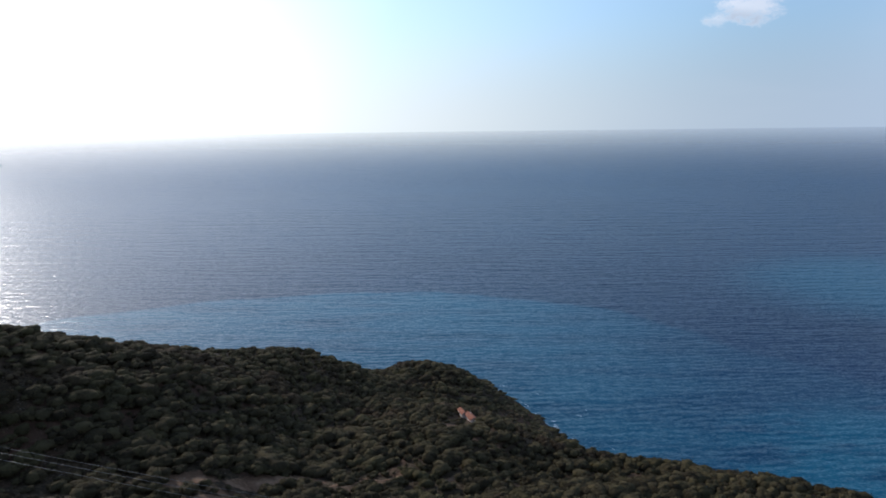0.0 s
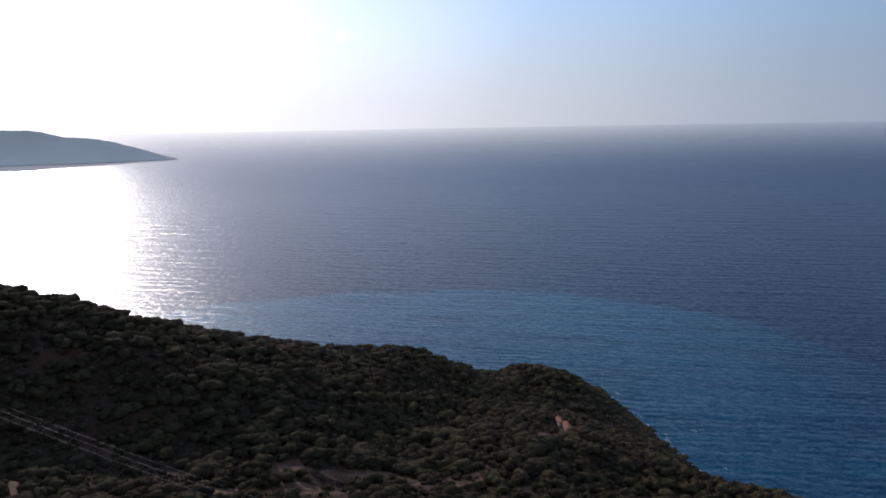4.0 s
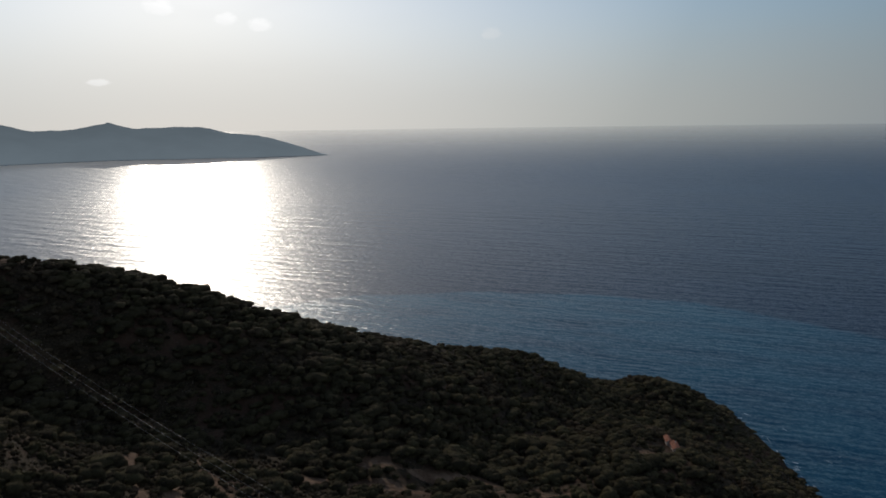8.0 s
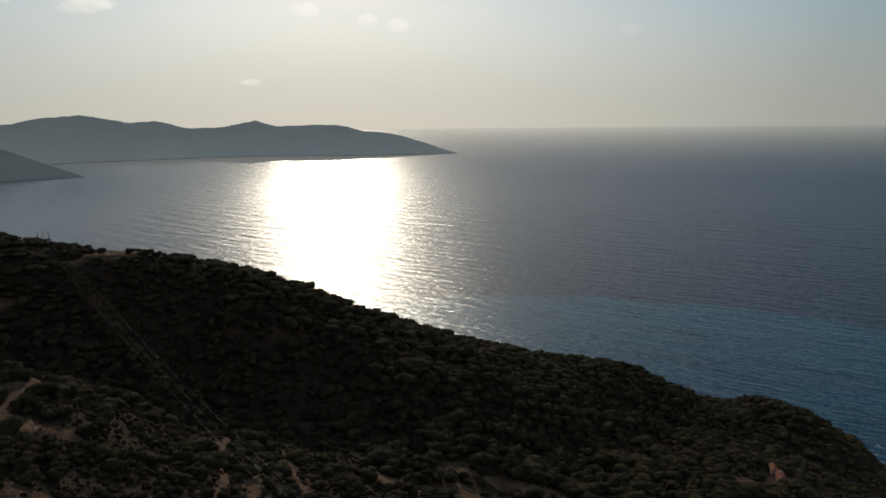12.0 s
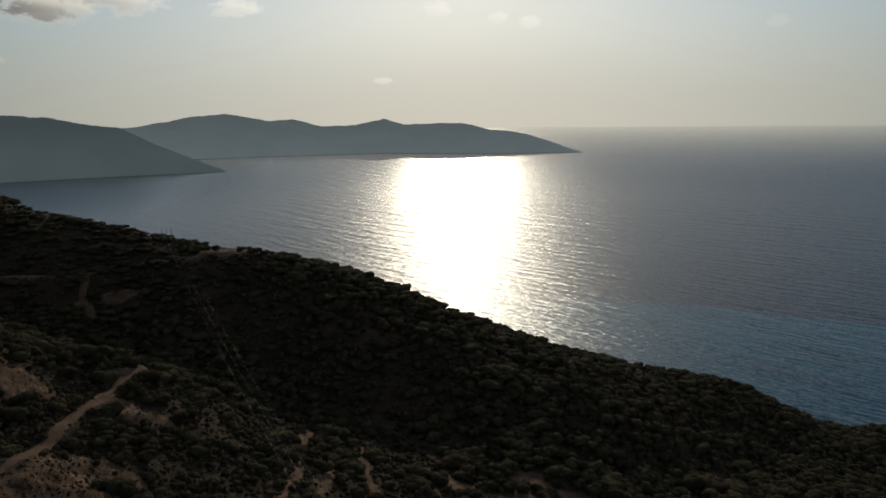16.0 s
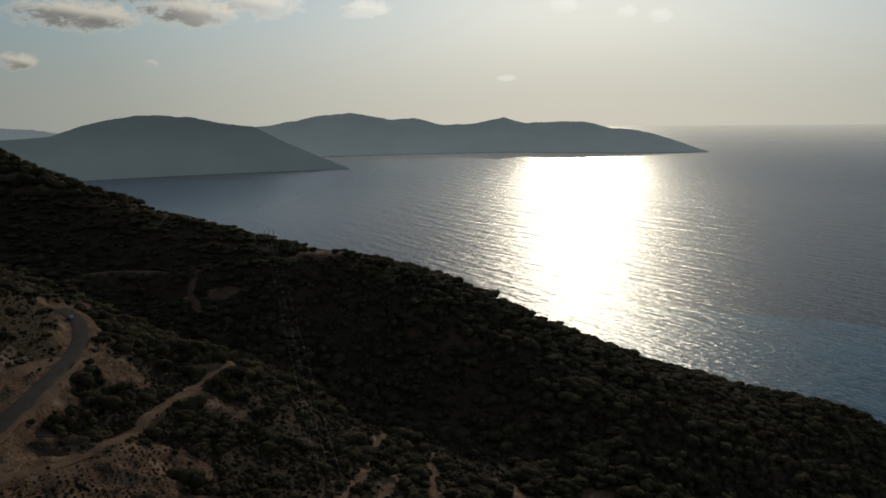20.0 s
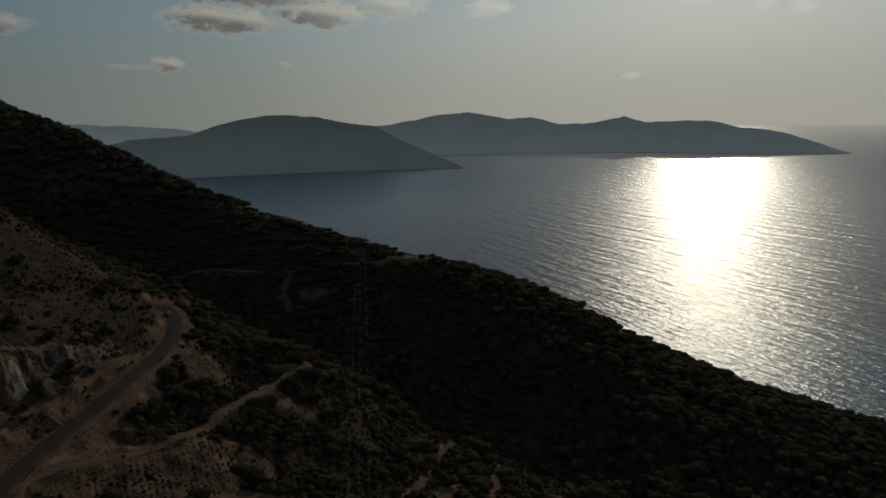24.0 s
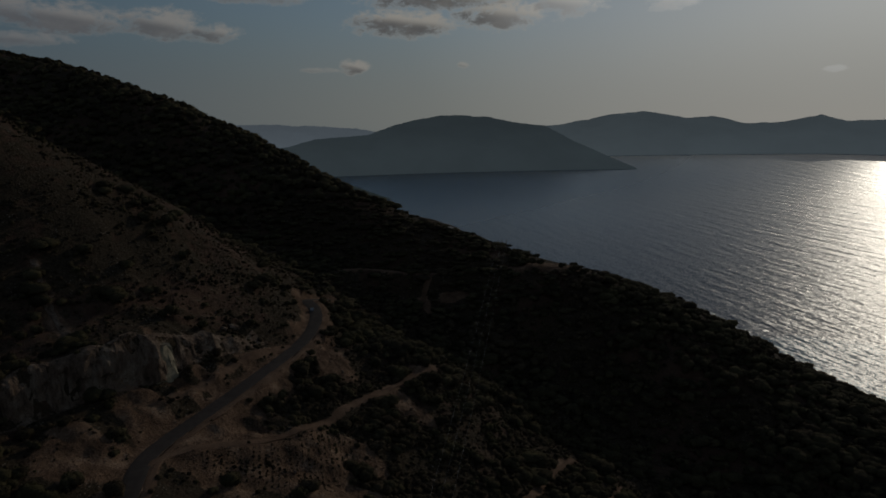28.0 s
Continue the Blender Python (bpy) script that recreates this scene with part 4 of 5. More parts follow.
OWN = tuple(np.concatenate(q) for q in zip(OWN, (ADDED[:, 0], ADDED[:, 1], ground(ADDED[:, 0], ADDED[:, 1]))))


def make_shrubs(x, y, z):
    kinds = []
    for k, (v, f) in enumerate(NEAR_SHAPES):
        crown = mesh_of("crown", v, f, SCRUB if k % 3 else SCRUB_DRY, True)
        bm = bmesh.new()
        r = random.Random(k)
        for j in range(4):
            a, lean = r.uniform(0, 6.28), r.uniform(0.1, 0.45)
            top = Vector((math.cos(a) * lean, math.sin(a) * lean, r.uniform(0.5, 0.75)))
            made = bmesh.ops.create_cone(bm, cap_ends=True, segments=6, radius1=0.075, radius2=0.03, depth=1.0)["verts"]
            q = top.to_track_quat("Z", "Y").to_matrix().to_4x4()
            bmesh.ops.transform(bm, matrix=q @ Matrix.Diagonal((1, 1, top.length + 0.15, 1)) @ Matrix.Translation((0, 0, 0.38)), verts=made)
        kinds.append((crown, from_bm("trunk", bm, BARK)))
    for i in range(len(x)):
        k = i % len(kinds)
        s = rng.uniform(1.7, 3.9) * (0.85 + 0.3 * rng.random())
        m = Matrix.LocRotScale((x[i], y[i], z[i] - 0.15), Euler((0, 0, rng.uniform(0, 6.28))), (s, s, s * rng.uniform(0.8, 1.1)))
        ob = new("shrub")
        part("crown", kinds[k][0], ob)
        part("trunk", kinds[k][1], ob)
        ob.matrix_basis = m
        tagged(ob, "dry brownish evergreen shrub on stony earth" if k % 3 == 0 else "rounded dark green evergreen shrub on stony earth", "shrub", "shrubs on the slope")


keep = np.argsort(np.hypot(OWN[0] - 20, OWN[1] - 20))[:290]
make_shrubs(OWN[0][keep], OWN[1][keep], OWN[2][keep])
rest = np.setdiff1d(np.arange(len(OWN[0])), keep)
if len(rest):
    joined("bench_scrub", OWN[0][rest], OWN[1][rest], OWN[2][rest], NEAR_SHAPES, (1.5, 5.0), SCRUB, "evergreen scrub on the bench below the road")


# ---- road, dirt tracks, the cut rock above the road ----
def strip(name, line, half, mat, label, category, lift, ragged=0.0, seed=0, across=6):
    line = np.array(line, float)
    d = np.gradient(line[:, :2], axis=0)
    d /= np.hypot(*d.T)[:, None] + 1e-9
    side = np.stack([d[:, 1], -d[:, 0]], 1)
    rows = []
    for k, u in enumerate(np.linspace(-1, 1, across + 1)):
        w = half * (1 + ragged * fbm(line[:, 0] / 6 + u * 9, line[:, 1] / 6, 3, seed + (u > 0)))
        x, y = line[:, 0] + side[:, 0] * u * w, line[:, 1] + side[:, 1] * u * w
        rows.append(np.stack([x, y, ground(x, y) + lift * (1 - 0.8 * (abs(u) > 0.99))], -1))
    p = np.array(rows)
    return tagged(new(name, mesh_of(name, p.reshape(-1, 3), grid_faces(*p.shape[:2]), mat, True)), label, category, kind="structure")


ROAD_WAY = along(ROAD_LINE, 2.0)
strip("road", ROAD_WAY, 3.1, ASPHALT, "grey two-lane asphalt road cut into the hillside", "road", 0.22, 0.05, 5)
for side, wide in ((-1, 1.5),):
    d = np.gradient(ROAD_WAY[:, :2], axis=0)
    d /= np.hypot(*d.T)[:, None]
    off = (3.3 + wide) * side
    edge = np.column_stack([ROAD_WAY[:, 0] + d[:, 1] * off * -1, ROAD_WAY[:, 1] - d[:, 0] * off * -1, ROAD_WAY[:, 2]])
    strip("verge", edge[edge[:, 0] > -225], wide, TRACK, "pale gravel verge beside the asphalt road", "verge", 0.16, 1.3, 60 + side)
for k, (name, line) in enumerate(TRACK_LINES.items()):
    strip(name, line, {"lower_track": 1.6, "ledge_track": 1.8, "flank_track": 1.2, "contour_road": 2.3, "loop_track": 1.5, "gully": 1.3, "house_path": 0.7, "hill_track": 1.1}.get(name, 0.85), ROCK if name == "gully" else TRACK, "pale stony gully washed into the slope" if name == "gully" else "pale dirt track worn into the slope", "track", 0.2, 0.8, 40 + k)


def rock_face():
    """The slope cut back above the road: broken pale rock, steep, with blocky ledges."""
    foot = along(CUT, 0.8)
    d = np.gradient(foot[:, :2], axis=0)
    d /= np.hypot(*d.T)[:, None]
    up_side = np.stack([-d[:, 1], d[:, 0]], 1)
    s = np.arange(len(foot)) * 0.8
    rows = []
    n = 30
    for k in range(n + 1):
        v = k / n
        back = -1.2 + v * 8.0
        x, y = foot[:, 0] + up_side[:, 0] * back, foot[:, 1] + up_side[:, 1] * back
        # blocks stand out by different amounts, with clefts between them
        col = np.floor(s / 2.6 + value_noise(s / 4.0, s * 0 + v * 2.5, 2) * 1.6)
        cell = lattice(col, np.floor(v * 6 + lattice(col, col * 0, 9) * 3), 5)
        out = (cell - 0.25) * 1.9 + fbm(s / 5.0, np.full(len(s), v * 5), 4, 15) * 2.2
        # buttresses that turn one flat side to the sea
        for s0, wide, deep in ((40, 8, 1.2), (62, 7, 1.6), (86, 7, 5.0), (116, 5, 2.5)):
            u = (s - s0) / wide
            out = out + np.where((u > -0.25) & (u < 1), deep * np.minimum(1 - u, (u + 0.25) * 4), 0)
        out = out * math.sin(math.pi * min(1, max(0, v))) ** 0.6 * np.clip(foot[:, 2] / 9, 0, 1)
        z = ground(x, y) + (0.15 if 0 < k < n else -0.5)
        rows.append(np.stack([x - up_side[:, 0] * out, y - up_side[:, 1] * out, z], -1))
    p = np.array(rows)
    tagged(new("rock_face", mesh_of("rock_face", p.reshape(-1, 3), grid_faces(*p.shape[:2]), ROCK)), "pale broken limestone face cut above the road", "rock face", kind="structure")


rock_face()


def buttress(x, y, z, tall, seed):
    """A wedge of rock that stands out of the cut face, one side to the sun; its colour is lightened as sunlit."""
    r = np.random.default_rng(seed)
    corners = np.array([(0.7, -0.12, -0.35), (-0.4, 0.3, 1.05), (0.15, 0.05, 1.0), (-0.15, 0.5, -0.12), (0.4, -0.7, -0.35), (-0.35, -0.6, 1.05), (-0.7, 0.1, 0.2)])
    bm = bmesh.new()
    for p in corners:
        bm.verts.new(p)
    bmesh.ops.convex_hull(bm, input=bm.verts[:])
    bmesh.ops.triangulate(bm, faces=bm.faces[:])
    bmesh.ops.subdivide_edges(bm, edges=bm.edges[:], cuts=4, use_grid_fill=True)
    for v in bm.verts:
        v.co += Vector(r.normal(size=3) * 0.045)
    ob = new("rock_buttress", from_bm("rock_buttress", bm, SUNLIT_ROCK))
    ob.matrix_basis = Matrix.LocRotScale((x, y, z), Euler((0, 0, 0)), (tall, tall, tall))
    return tagged(ob, "limestone buttress in the cut face, coloured pale as if sunlit", "rock", "buttresses of the cut face")


buttress(-159.5, 9.5, 203.6, 11.0, 4)
buttress(-178.5, 26.5, 203.2, 5.0, 5)


def boulder_mesh(seed):
    v, f = BALLS[2]
    r = np.random.default_rng(seed)
    p = v.copy()
    for _ in range(9):
        d = r.normal(size=3)
        d /= np.linalg.norm(d)
        over = p @ d - r.uniform(0.45, 0.8)
        p = p - np.where(over > 0, over, 0)[:, None] * d
    return mesh_of("boulder", p * np.array([1, 0.8, 0.65]), f, ROCK)


BOULDERS = [boulder_mesh(k) for k in range(5)]


def boulder(x, y, size, k, label="pale limestone boulder on bare earth"):
    ob = new("boulder", BOULDERS[k % 5])
    ob.matrix_basis = Matrix.LocRotScale((x, y, float(ground(x, y)) + size * 0.3), Euler((0.2 * k, 0.1 * k, k * 1.3)), (size, size, size))
    return tagged(ob, label, "boulder", "boulders by the road")


for k in range(46):
    a, b, l, w, turn = BARE[k % 7 if k < 36 else 8]
    u, v = rng.normal() * 0.55, rng.normal() * 0.55
    c, s = math.cos(radians(turn)), math.sin(radians(turn))
    bx, by = a + u * l * c - v * w * s, b + u * l * s + v * w * c
    if off_line(np.array([bx]), np.array([by]), ROAD_LINE)[0][0] > 5:
        boulder(bx, by, rng.uniform(0.35, 1.1), k)
boulder(-197, 33, 3.2, 1, "large pale limestone boulder above the road bend")
boulder(-192, 29, 2.2, 3, "large pale limestone boulder above the road bend")


def stones():
    """Loose stones over the dug earth."""
    x, y = scattered(-215, -85, -25, 125, 0.95)
    b = bareness(x, y)
    ok = (rng.random(len(x)) < 0.28 * b) & (off_line(x, y, ROAD_LINE)[0] > 3.4)
    x, y = x[ok], y[ok]
    z = ground(x, y)
    v0 = np.array([(1, 0, 0), (-0.6, 0.8, 0), (-0.5, -0.9, 0), (0.1, 0.1, 0.8), (0, 0, -0.6)])
    f0 = np.array([(0, 1, 3), (1, 2, 3), (2, 0, 3), (1, 0, 4), (2, 1, 4), (0, 2, 4)])
    size = rng.uniform(0.1, 0.42, len(x))
    t = rng.uniform(0, 6.28, len(x))
    c, s = np.cos(t)[:, None], np.sin(t)[:, None]
    px = (v0[None, :, 0] * c - v0[None, :, 1] * s) * size[:, None] + x[:, None]
    py = (v0[None, :, 0] * s + v0[None, :, 1] * c) * size[:, None] + y[:, None]
    pz = v0[None, :, 2] * size[:, None] + z[:, None] + 0.05
    f = (f0[None] + (np.arange(len(x)) * 5)[:, None, None]).reshape(-1, 3)
    tagged(new("loose_stones", mesh_of("loose_stones", np.stack([px, py, pz], -1).reshape(-1, 3), f, ROCK)), "loose pale stones scattered on the bare earth", "stones", kind="stuff")


stones()


def surf():
    """White water where the swell meets the rocks."""
    line = along(rounded(COAST[:5]), 3.0)[:, :2]
    vs, fs = [], []
    for k in range(46):
        p = line[rng.integers(len(line))]
        off = abs(rng.normal()) * 5 + 1
        a = math.atan2(0.75, 1.0) + rng.normal() * 0.3
        c = (p[0] + math.cos(0.45) * off, p[1] + math.sin(0.45) * off)
        if k % 14 == 0:
            c = (c[0] + rng.uniform(5, 55), c[1] + rng.uniform(0, 30))
        l, w = rng.uniform(1.0, 5.0), rng.uniform(0.2, 0.5)
        i = len(vs)
        for q in range(9):
            t = q / 9 * 6.283
            r = rng.uniform(0.55, 1.1)
            dx, dy = math.cos(t) * l * r, math.sin(t) * w * r
            vs.append((c[0] + dx * math.cos(a + 1.9) - dy * math.sin(a + 1.9), c[1] + dx * math.sin(a + 1.9) + dy * math.cos(a + 1.9), 0.06 + 0.002 * (k % 7)))
        fs.append(list(range(i, i + 9)))
    tagged(new("surf", mesh_of("surf", vs, fs, FOAM)), "white foam of small waves along the rocks", "surf", kind="stuff")


surf()


# ---- things: the red-roofed house, poles and wires, the trees of the clearing, a car ----
def box(bm, x0, x1, y0, y1, z0, z1):
    m = Matrix.Translation(((x0 + x1) / 2, (y0 + y1) / 2, (z0 + z1) / 2)) @ Matrix.Diagonal((x1 - x0, y1 - y0, z1 - z0, 1))
    return bmesh.ops.create_cube(bm, size=1.0, matrix=m)["verts"]


def boxed(name, mat, *boxes, bevel=0.0):
    bm = bmesh.new()
    for b in boxes:
        box(bm, *b)
    if bevel:
        bmesh.ops.bevel(bm, geom=bm.edges[:], offset=bevel, segments=2, affect="EDGES")
    return from_bm(name, bm, mat)


def gable(name, x0, x1, y0, y1, eave, ridge, over, thick):
    """A pitched roof of two tiled slopes with its ridge along y, each slope in ribs like rows of tiles."""
    xm = (x0 + x1) / 2
    vs, fs = [], []
    ribs = int((y1 - y0 + 2 * over) / 0.28)
    for side in (-1, 1):
        xe = x0 - over if side < 0 else x1 + over
        ze = eave - over * (ridge - eave) / (xm - x0)
        for k in range(ribs):
            ya = y0 - over + k * (y1 - y0 + 2 * over) / ribs
            yb = ya + (y1 - y0 + 2 * over) / ribs
            ym = (ya + yb) / 2
            i = len(vs)
            for yy, lift in ((ya, 0), (ym, 0.07), (yb, 0)):
                vs += [(xe, yy, ze + lift), (xm, yy, ridge + lift), (xe, yy, ze - thick), (xm, yy, ridge - thick)]
            for a in (0, 4):
                fs += [[i + a, i + a + 4, i + a + 5, i + a + 1], [i + a + 2, i + a + 3, i + a + 7, i + a + 6], [i + a, i + a + 2, i + a + 6, i + a + 4]]
            if k in (0, ribs - 1):
                j = i if k == 0 else i + 8
                fs.append([j, j + 1, j + 3, j + 2])
    return mesh_of(name, vs, fs, ROOF)


def house():
    ob = tagged(new("house"), "small whitewashed house with a red tiled roof among scrub", "house")
    walls = []
    for name, (x0, x1, y0, y1, eave, ridge) in {"main": (-2.5, 2.5, -9.0, 1.0, 2.6, 3.9), "wing": (-4.6, -0.9, 1.6, 9.8, 2.4, 3.6)}.items():
        bm = bmesh.new()
        t = 0.3
        box(bm, x0, x1, y0, y0 + t, -2.5, eave)
        box(bm, x0, x1, y1 - t, y1, -2.5, eave)
        box(bm, x0, x0 + t, y0 + t, y1 - t, -2.5, eave)
        box(bm, x1 - t, x1, y0 + t, y1 - t, -2.5, eave)
        for yy in (y0, y1 - t):
            m = bmesh.ops.create_cone(bm, cap_ends=True, segments=3, radius1=1, radius2=1, depth=t)["verts"]
            for v, (a, b) in zip(m, [(x0, eave), (x1, eave), ((x0 + x1) / 2, ridge - 0.1)] * 2):
                v.co = Vector((a, yy + (0 if v.co.z < 0 else t), b))
        w = part("wall", from_bm("wall", bm, PLASTER), ob, "stained white plaster walls")
        part("roof", gable("roof", x0, x1, y0, y1, eave + 0.1, ridge + 0.1, 0.45, 0.12), ob, "weathered red tile roof")
        spots = [(x1, y0 + 2.0), (x1, y0 + 5.0), (x0, y0 + 2.2), (x0, y0 + 5.0)]
        for k, (x, y) in enumerate(spots):
            out = 0.03 if x == x1 else -0.03
            if name == "main" and k == 1:
                part("door", boxed("door", TIMBER, (x + min(out, 0), x + max(out, 0), y - 0.45, y + 0.45, 0.0, 2.05)), ob, "brown wooden door")
                continue
            win = part("window", boxed("window", GLASS, (x + min(out, 0), x + max(out, 0), y - 0.42, y + 0.42, 0.95, 2.0)), ob)
            f = 0.06 if x == x1 else -0.06
            part("frame", boxed("frame", TIMBER, (x + min(f, 0), x + max(f, 0), y - 0.5, y - 0.42, 0.87, 2.08), (x + min(f, 0), x + max(f, 0), y + 0.42, y + 0.5, 0.87, 2.08),
                                (x + min(f, 0), x + max(f, 0), y - 0.42, y + 0.42, 0.87, 0.95), (x + min(f, 0), x + max(f, 0), y - 0.42, y + 0.42, 2.0, 2.08)), win)
        part("window", boxed("window", GLASS, (-0.45, 0.45, y0 - 0.03, y0, 0.95, 2.0)) if name == "main" else boxed("window", GLASS, (-3.1, -2.3, y1, y1 + 0.03, 0.95, 2.0)), ob)
    part("chimney", boxed("chimney", PLASTER, (0.5, 1.1, -2.2, -1.6, 2.9, 4.5), (0.42, 1.18, -2.28, -1.52, 4.5, 4.62)), ob, "plastered chimney")
    x, y = HOUSE_AT
    ob.matrix_basis = pose(x, y, float(ground(x, y)) + 0.3, 0, 0, 17) @ Matrix.Diagonal((0.8, 0.95, 0.9, 1))


house()


def hut():
    ob = tagged(new("hut"), "low pale flat-roofed hut on the ridge", "hut")
    part("wall", boxed("wall", PLASTER, (-3, 3, -2, 2, -1.5, 2.5), bevel=0.04), ob)
    part("roof", boxed("roof", PLASTER, (-3.3, 3.3, -2.3, 2.3, 2.5, 2.7), bevel=0.03), ob, "flat concrete roof")
    part("door", boxed("door", TIMBER, (3.0, 3.05, -0.45, 0.45, 0.0, 2.0)), ob)
    ob.matrix_basis = pose(-375, 173, float(ground(-375, 173)) + 0.4, 0, 0, 40) @ Matrix.Diagonal((0.6, 0.6, 0.8, 1))


hut()

POLE_SPOTS = [(-333.7, 194.4), (-333.8, 197.2), (-333.6, 200.2)]
POLE_TALL = 10.5


def pole(x, y, tall=POLE_TALL):
    z = float(ground(x, y))
    ob = tagged(new("utility_pole"), "tall thin wooden pole carrying a power line", "utility pole", "power line poles")
    bm = bmesh.new()
    bmesh.ops.create_cone(bm, cap_ends=True, segments=10, radius1=0.2, radius2=0.14, depth=tall + 1, matrix=Matrix.Translation((0, 0, (tall - 1) / 2)))
    part("post", from_bm("post", bm, TIMBER, True), ob)
    bm = bmesh.new()
    for k in range(3):
        bmesh.ops.create_cone(bm, cap_ends=True, segments=8, radius1=0.13, radius2=0.09, depth=0.1, matrix=Matrix.Translation((0, 0, tall + 0.06 + 0.12 * k)))
    part("insulator", from_bm("insulator", bm, STEEL, True), ob, "ribbed insulator")
    part("bracket", boxed("bracket", STEEL, (-0.35, 0.35, -0.05, 0.05, tall - 0.5, tall - 0.4)), ob)
    ob.matrix_basis = pose(x, y, z)
    return Vector((x, y, z + tall + 0.3))


def wire(a, b, sag):
    cu = bpy.data.curves.new("wire", "CURVE")
    cu.dimensions = "3D"
    cu.bevel_depth, cu.bevel_resolution = 0.019, 1
    sp = cu.splines.new("POLY")
    n = 60
    sp.points.add(n)
    for k in range(n + 1):
        u = k / n
        p = a.lerp(b, u)
        sp.points[k].co = (p.x, p.y, p.z - sag * 4 * u * (1 - u), 1)
    cu.materials.append(WIRE)
    ob = new("power_line", cu)
    me = bpy.data.meshes.new_from_object(ob.evaluated_get(bpy.context.evaluated_depsgraph_get()))
    bpy.data.objects.remove(ob)
    me.name = "power_line"
    tagged(new("power_line", me), "thin power line wire sagging across the valley", "power line", "power line wires")


for k, (px, py) in enumerate(POLE_SPOTS):
    top = pole(px, py)
    gx, gy = 39.0 + k * 0.6, 51.5 + k * 2.4
    wire(top, pole(gx, gy, 29.0), 6.2 + 0.2 * k)


def clump_tree(x, y, tall, wide, seed, label, stem=0.35):
    ob = tagged(new("tree"), label, "tree", "trees by the clearing")
    r = random.Random(seed)
    bm = bmesh.new()
    bmesh.ops.create_cone(bm, cap_ends=True, segments=8, radius1=0.16, radius2=0.09, depth=tall * stem + 0.8, matrix=Matrix.Translation((0, 0, (tall * stem) / 2 - 0.1)))
    for j in range(5):
        a = j * 1.26 + r.uniform(-0.3, 0.3)
        top = Vector((math.cos(a) * wide * 0.5, math.sin(a) * wide * 0.5, tall * 0.32))
        q = top.to_track_quat("Z", "Y").to_matrix().to_4x4()
        bmesh.ops.create_cone(bm, cap_ends=True, segments=6, radius1=0.07, radius2=0.025, depth=top.length,
                              matrix=Matrix.Translation((0, 0, tall * stem)) @ q @ Matrix.Translation((0, 0, top.length / 2)))
    part("trunk", from_bm("trunk", bm, BARK), ob)
    v, f = shrub_shape(8, 1, 320, seed)
    p = v * np.array([wide, wide, tall * (1 - stem) / 1.35]) + np.array([0, 0, tall * stem * 0.9])
    part("crown", mesh_of("crown", p, f, SCRUB, True), ob)
    ob.matrix_basis = pose(x, y, float(ground(x, y)) - 0.1)


clump_tree(-297, 224.4, 4.6, 2.4, 501, "round dense dark tree at the edge of the clearing", 0.16)
clump_tree(-291, 231, 4.8, 2.9, 502, "round dense dark tree at the edge of the clearing", 0.16)
clump_tree(-311, 209, 4.6, 1.7, 503, "small tree with a bare trunk by the clearing", 0.45)
clump_tree(-341, 187, 4.2, 1.2, 504, "small thin tree standing on the ridge line", 0.5)
clump_tree(-339, 190, 3.8, 1.0, 505, "small thin tree standing on the ridge line", 0.5)
for k in range(9):
    u = k / 8
    clump_tree(-340 + 34 * u + rng.normal(), 204 - 2 + 8 * u + rng.normal(), 4.2 + rng.uniform(-0.5, 0.8), 2.6, 520 + k, "dark bushy tree in the grove by the clearing", 0.12)

for k in range(8):
    u = (k + 1) / 8
    clump_tree(-291 + 25 * u + rng.normal() * 0.8, 231 + 37 * u + rng.normal() * 0.8, 3.9 + rng.uniform(-0.5, 0.6), 2.5, 540 + k, "dark bushy tree on the crest beside the clearing", 0.12)


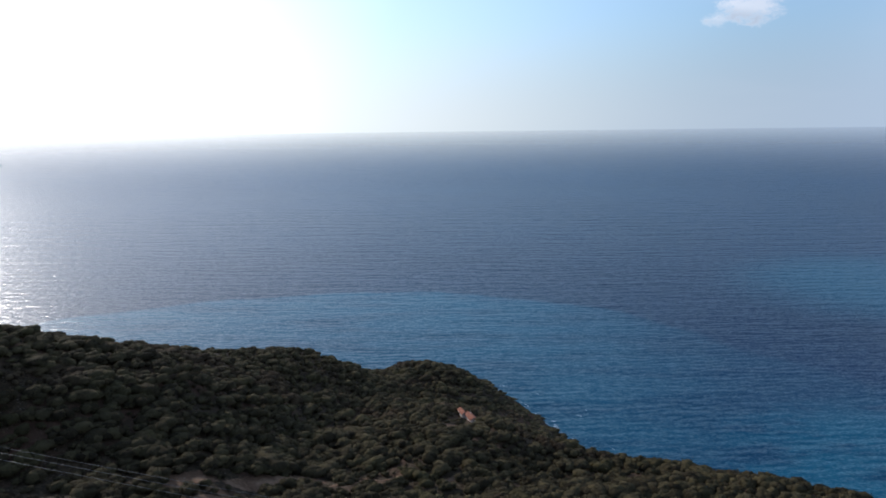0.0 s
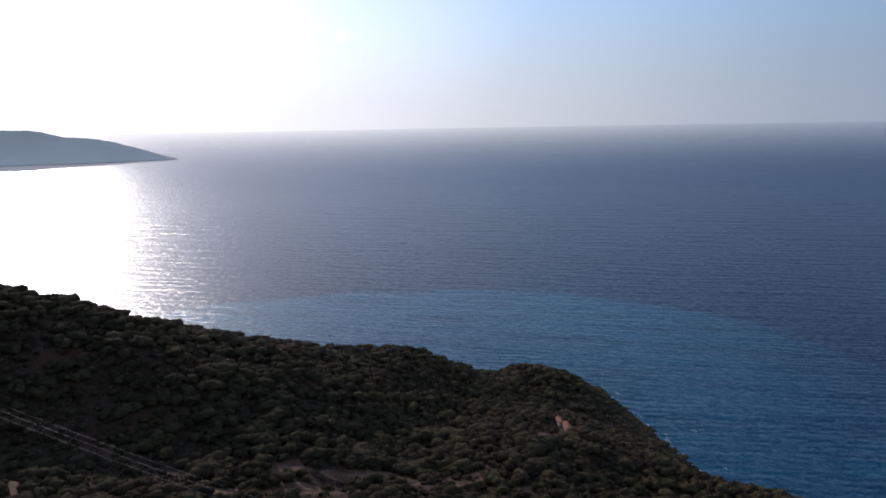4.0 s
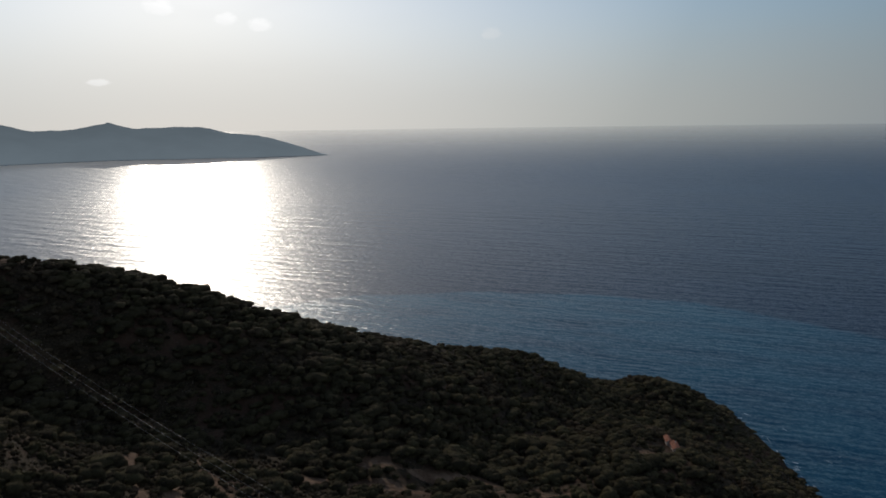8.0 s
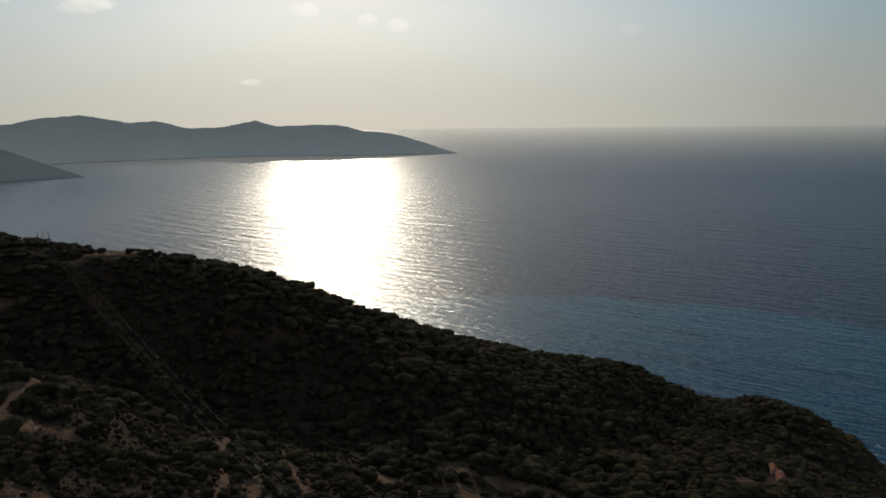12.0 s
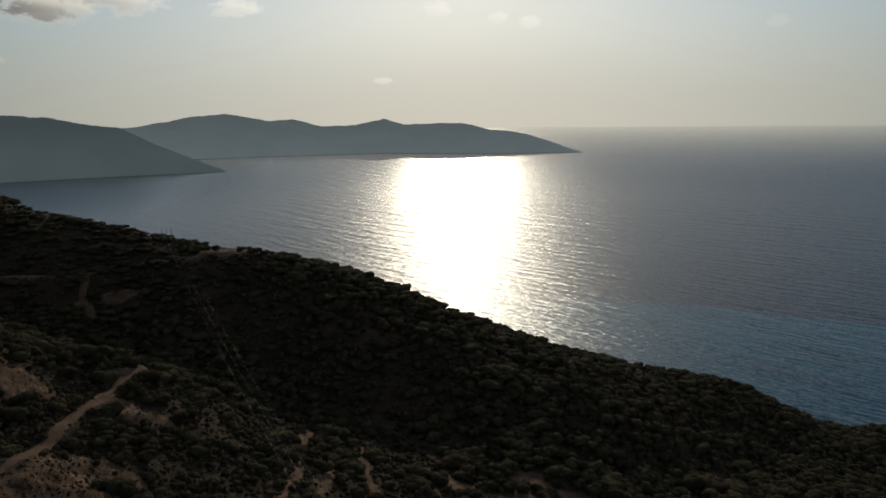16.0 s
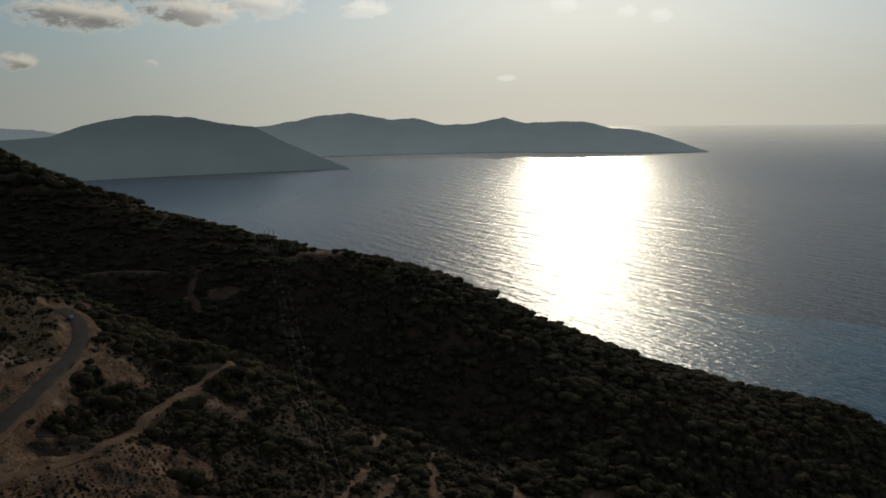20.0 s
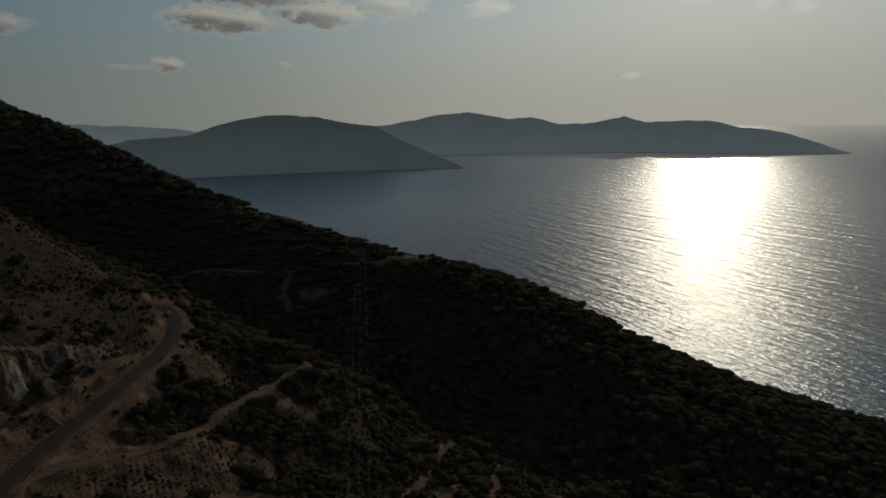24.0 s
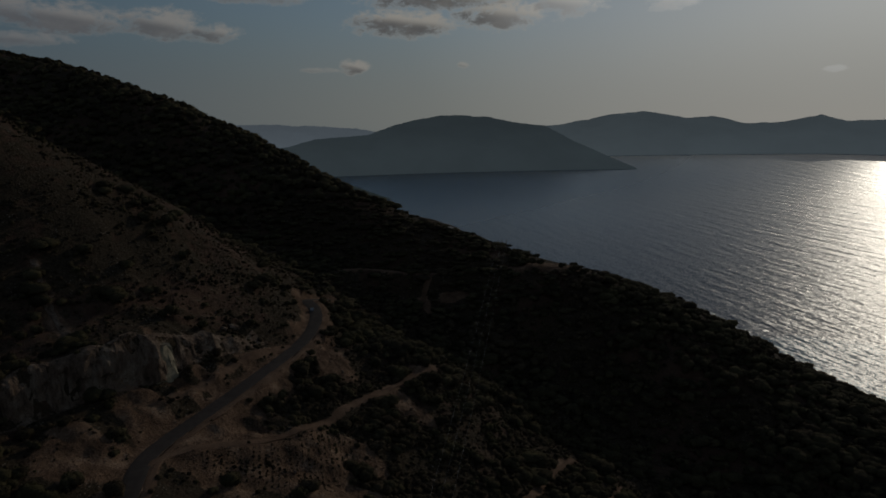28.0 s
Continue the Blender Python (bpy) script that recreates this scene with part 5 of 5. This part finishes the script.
def car():
    ob = tagged(new("car"), "small grey car on the road at the bend", "car")
    bm = bmesh.new()
    prof = [(-1.95, 0.35), (-1.98, 0.75), (-1.6, 0.92), (-1.2, 0.95), (-0.6, 1.42), (0.9, 1.45), (1.6, 1.0), (1.95, 0.9), (2.0, 0.35)]
    a = [bm.verts.new((x, -0.82, z)) for x, z in prof]
    b = [bm.verts.new((x, 0.82, z)) for x, z in prof]
    bm.faces.new(a)
    bm.faces.new(list(reversed(b)))
    for i in range(len(prof)):
        j = (i + 1) % len(prof)
        bm.faces.new([a[i], b[i], b[j], a[j]])
    bmesh.ops.recalc_face_normals(bm, faces=bm.faces[:])
    bmesh.ops.bevel(bm, geom=bm.edges[:], offset=0.06, segments=2, affect="EDGES")
    part("body", from_bm("body", bm, CAR_PAINT), ob, "grey painted body")
    for x0, z0, x1, z1, name in ((-1.1, 1.02, -0.66, 1.38, "windscreen"), (0.96, 1.38, 1.5, 1.04, "rear_window")):
        me = mesh_of(name, [(x0 - 0.03, -0.68, z0 + 0.03), (x0 - 0.03, 0.68, z0 + 0.03), (x1 - 0.03, 0.62, z1 + 0.06), (x1 - 0.03, -0.62, z1 + 0.06)], [[0, 1, 2, 3]], GLASS)
        part(name, me, ob)
    for s in (-1, 1):
        part("side_window", boxed("side_window", GLASS, (-0.55, 0.85, s * 0.82 - 0.02, s * 0.82 + 0.02, 1.0, 1.34)), ob)
        part("headlight", boxed("headlight", STEEL, (-2.02, -1.94, s * 0.6 - 0.16, s * 0.6 + 0.16, 0.62, 0.78)), ob)
        for x in (-1.25, 1.3):
            bm = bmesh.new()
            bmesh.ops.create_cone(bm, cap_ends=True, segments=16, radius1=0.31, radius2=0.31, depth=0.2, matrix=Matrix.Translation((x, s * 0.76, 0.31)) @ pose(0, 0, 0, 90))
            w = part("wheel", from_bm("wheel", bm, RUBBER), ob)
            bm = bmesh.new()
            bmesh.ops.create_cone(bm, cap_ends=True, segments=12, radius1=0.18, radius2=0.18, depth=0.22, matrix=Matrix.Translation((x, s * 0.76, 0.31)) @ pose(0, 0, 0, 90))
            part("rim", from_bm("rim", bm, STEEL), w)
    k = int(np.argmin(np.hypot(ROAD_WAY[:, 0] + 250, ROAD_WAY[:, 1] - 73)))
    d = ROAD_WAY[k + 1] - ROAD_WAY[k - 1]
    a = math.atan2(d[1], d[0])
    x, y = ROAD_WAY[k, 0] - math.sin(a) * 1.5, ROAD_WAY[k, 1] + math.cos(a) * 1.5
    ob.matrix_basis = pose(x, y, float(ground(x, y)) + 0.23, 0, 0, math.degrees(a) + 180)


CAR_PAINT = material("car_paint", paint_build((0.3, 0.3, 0.31), 0.25, 0.05))
RUBBER = material("rubber", paint_build((0.02, 0.02, 0.02), 0.8, 0.2))
car()
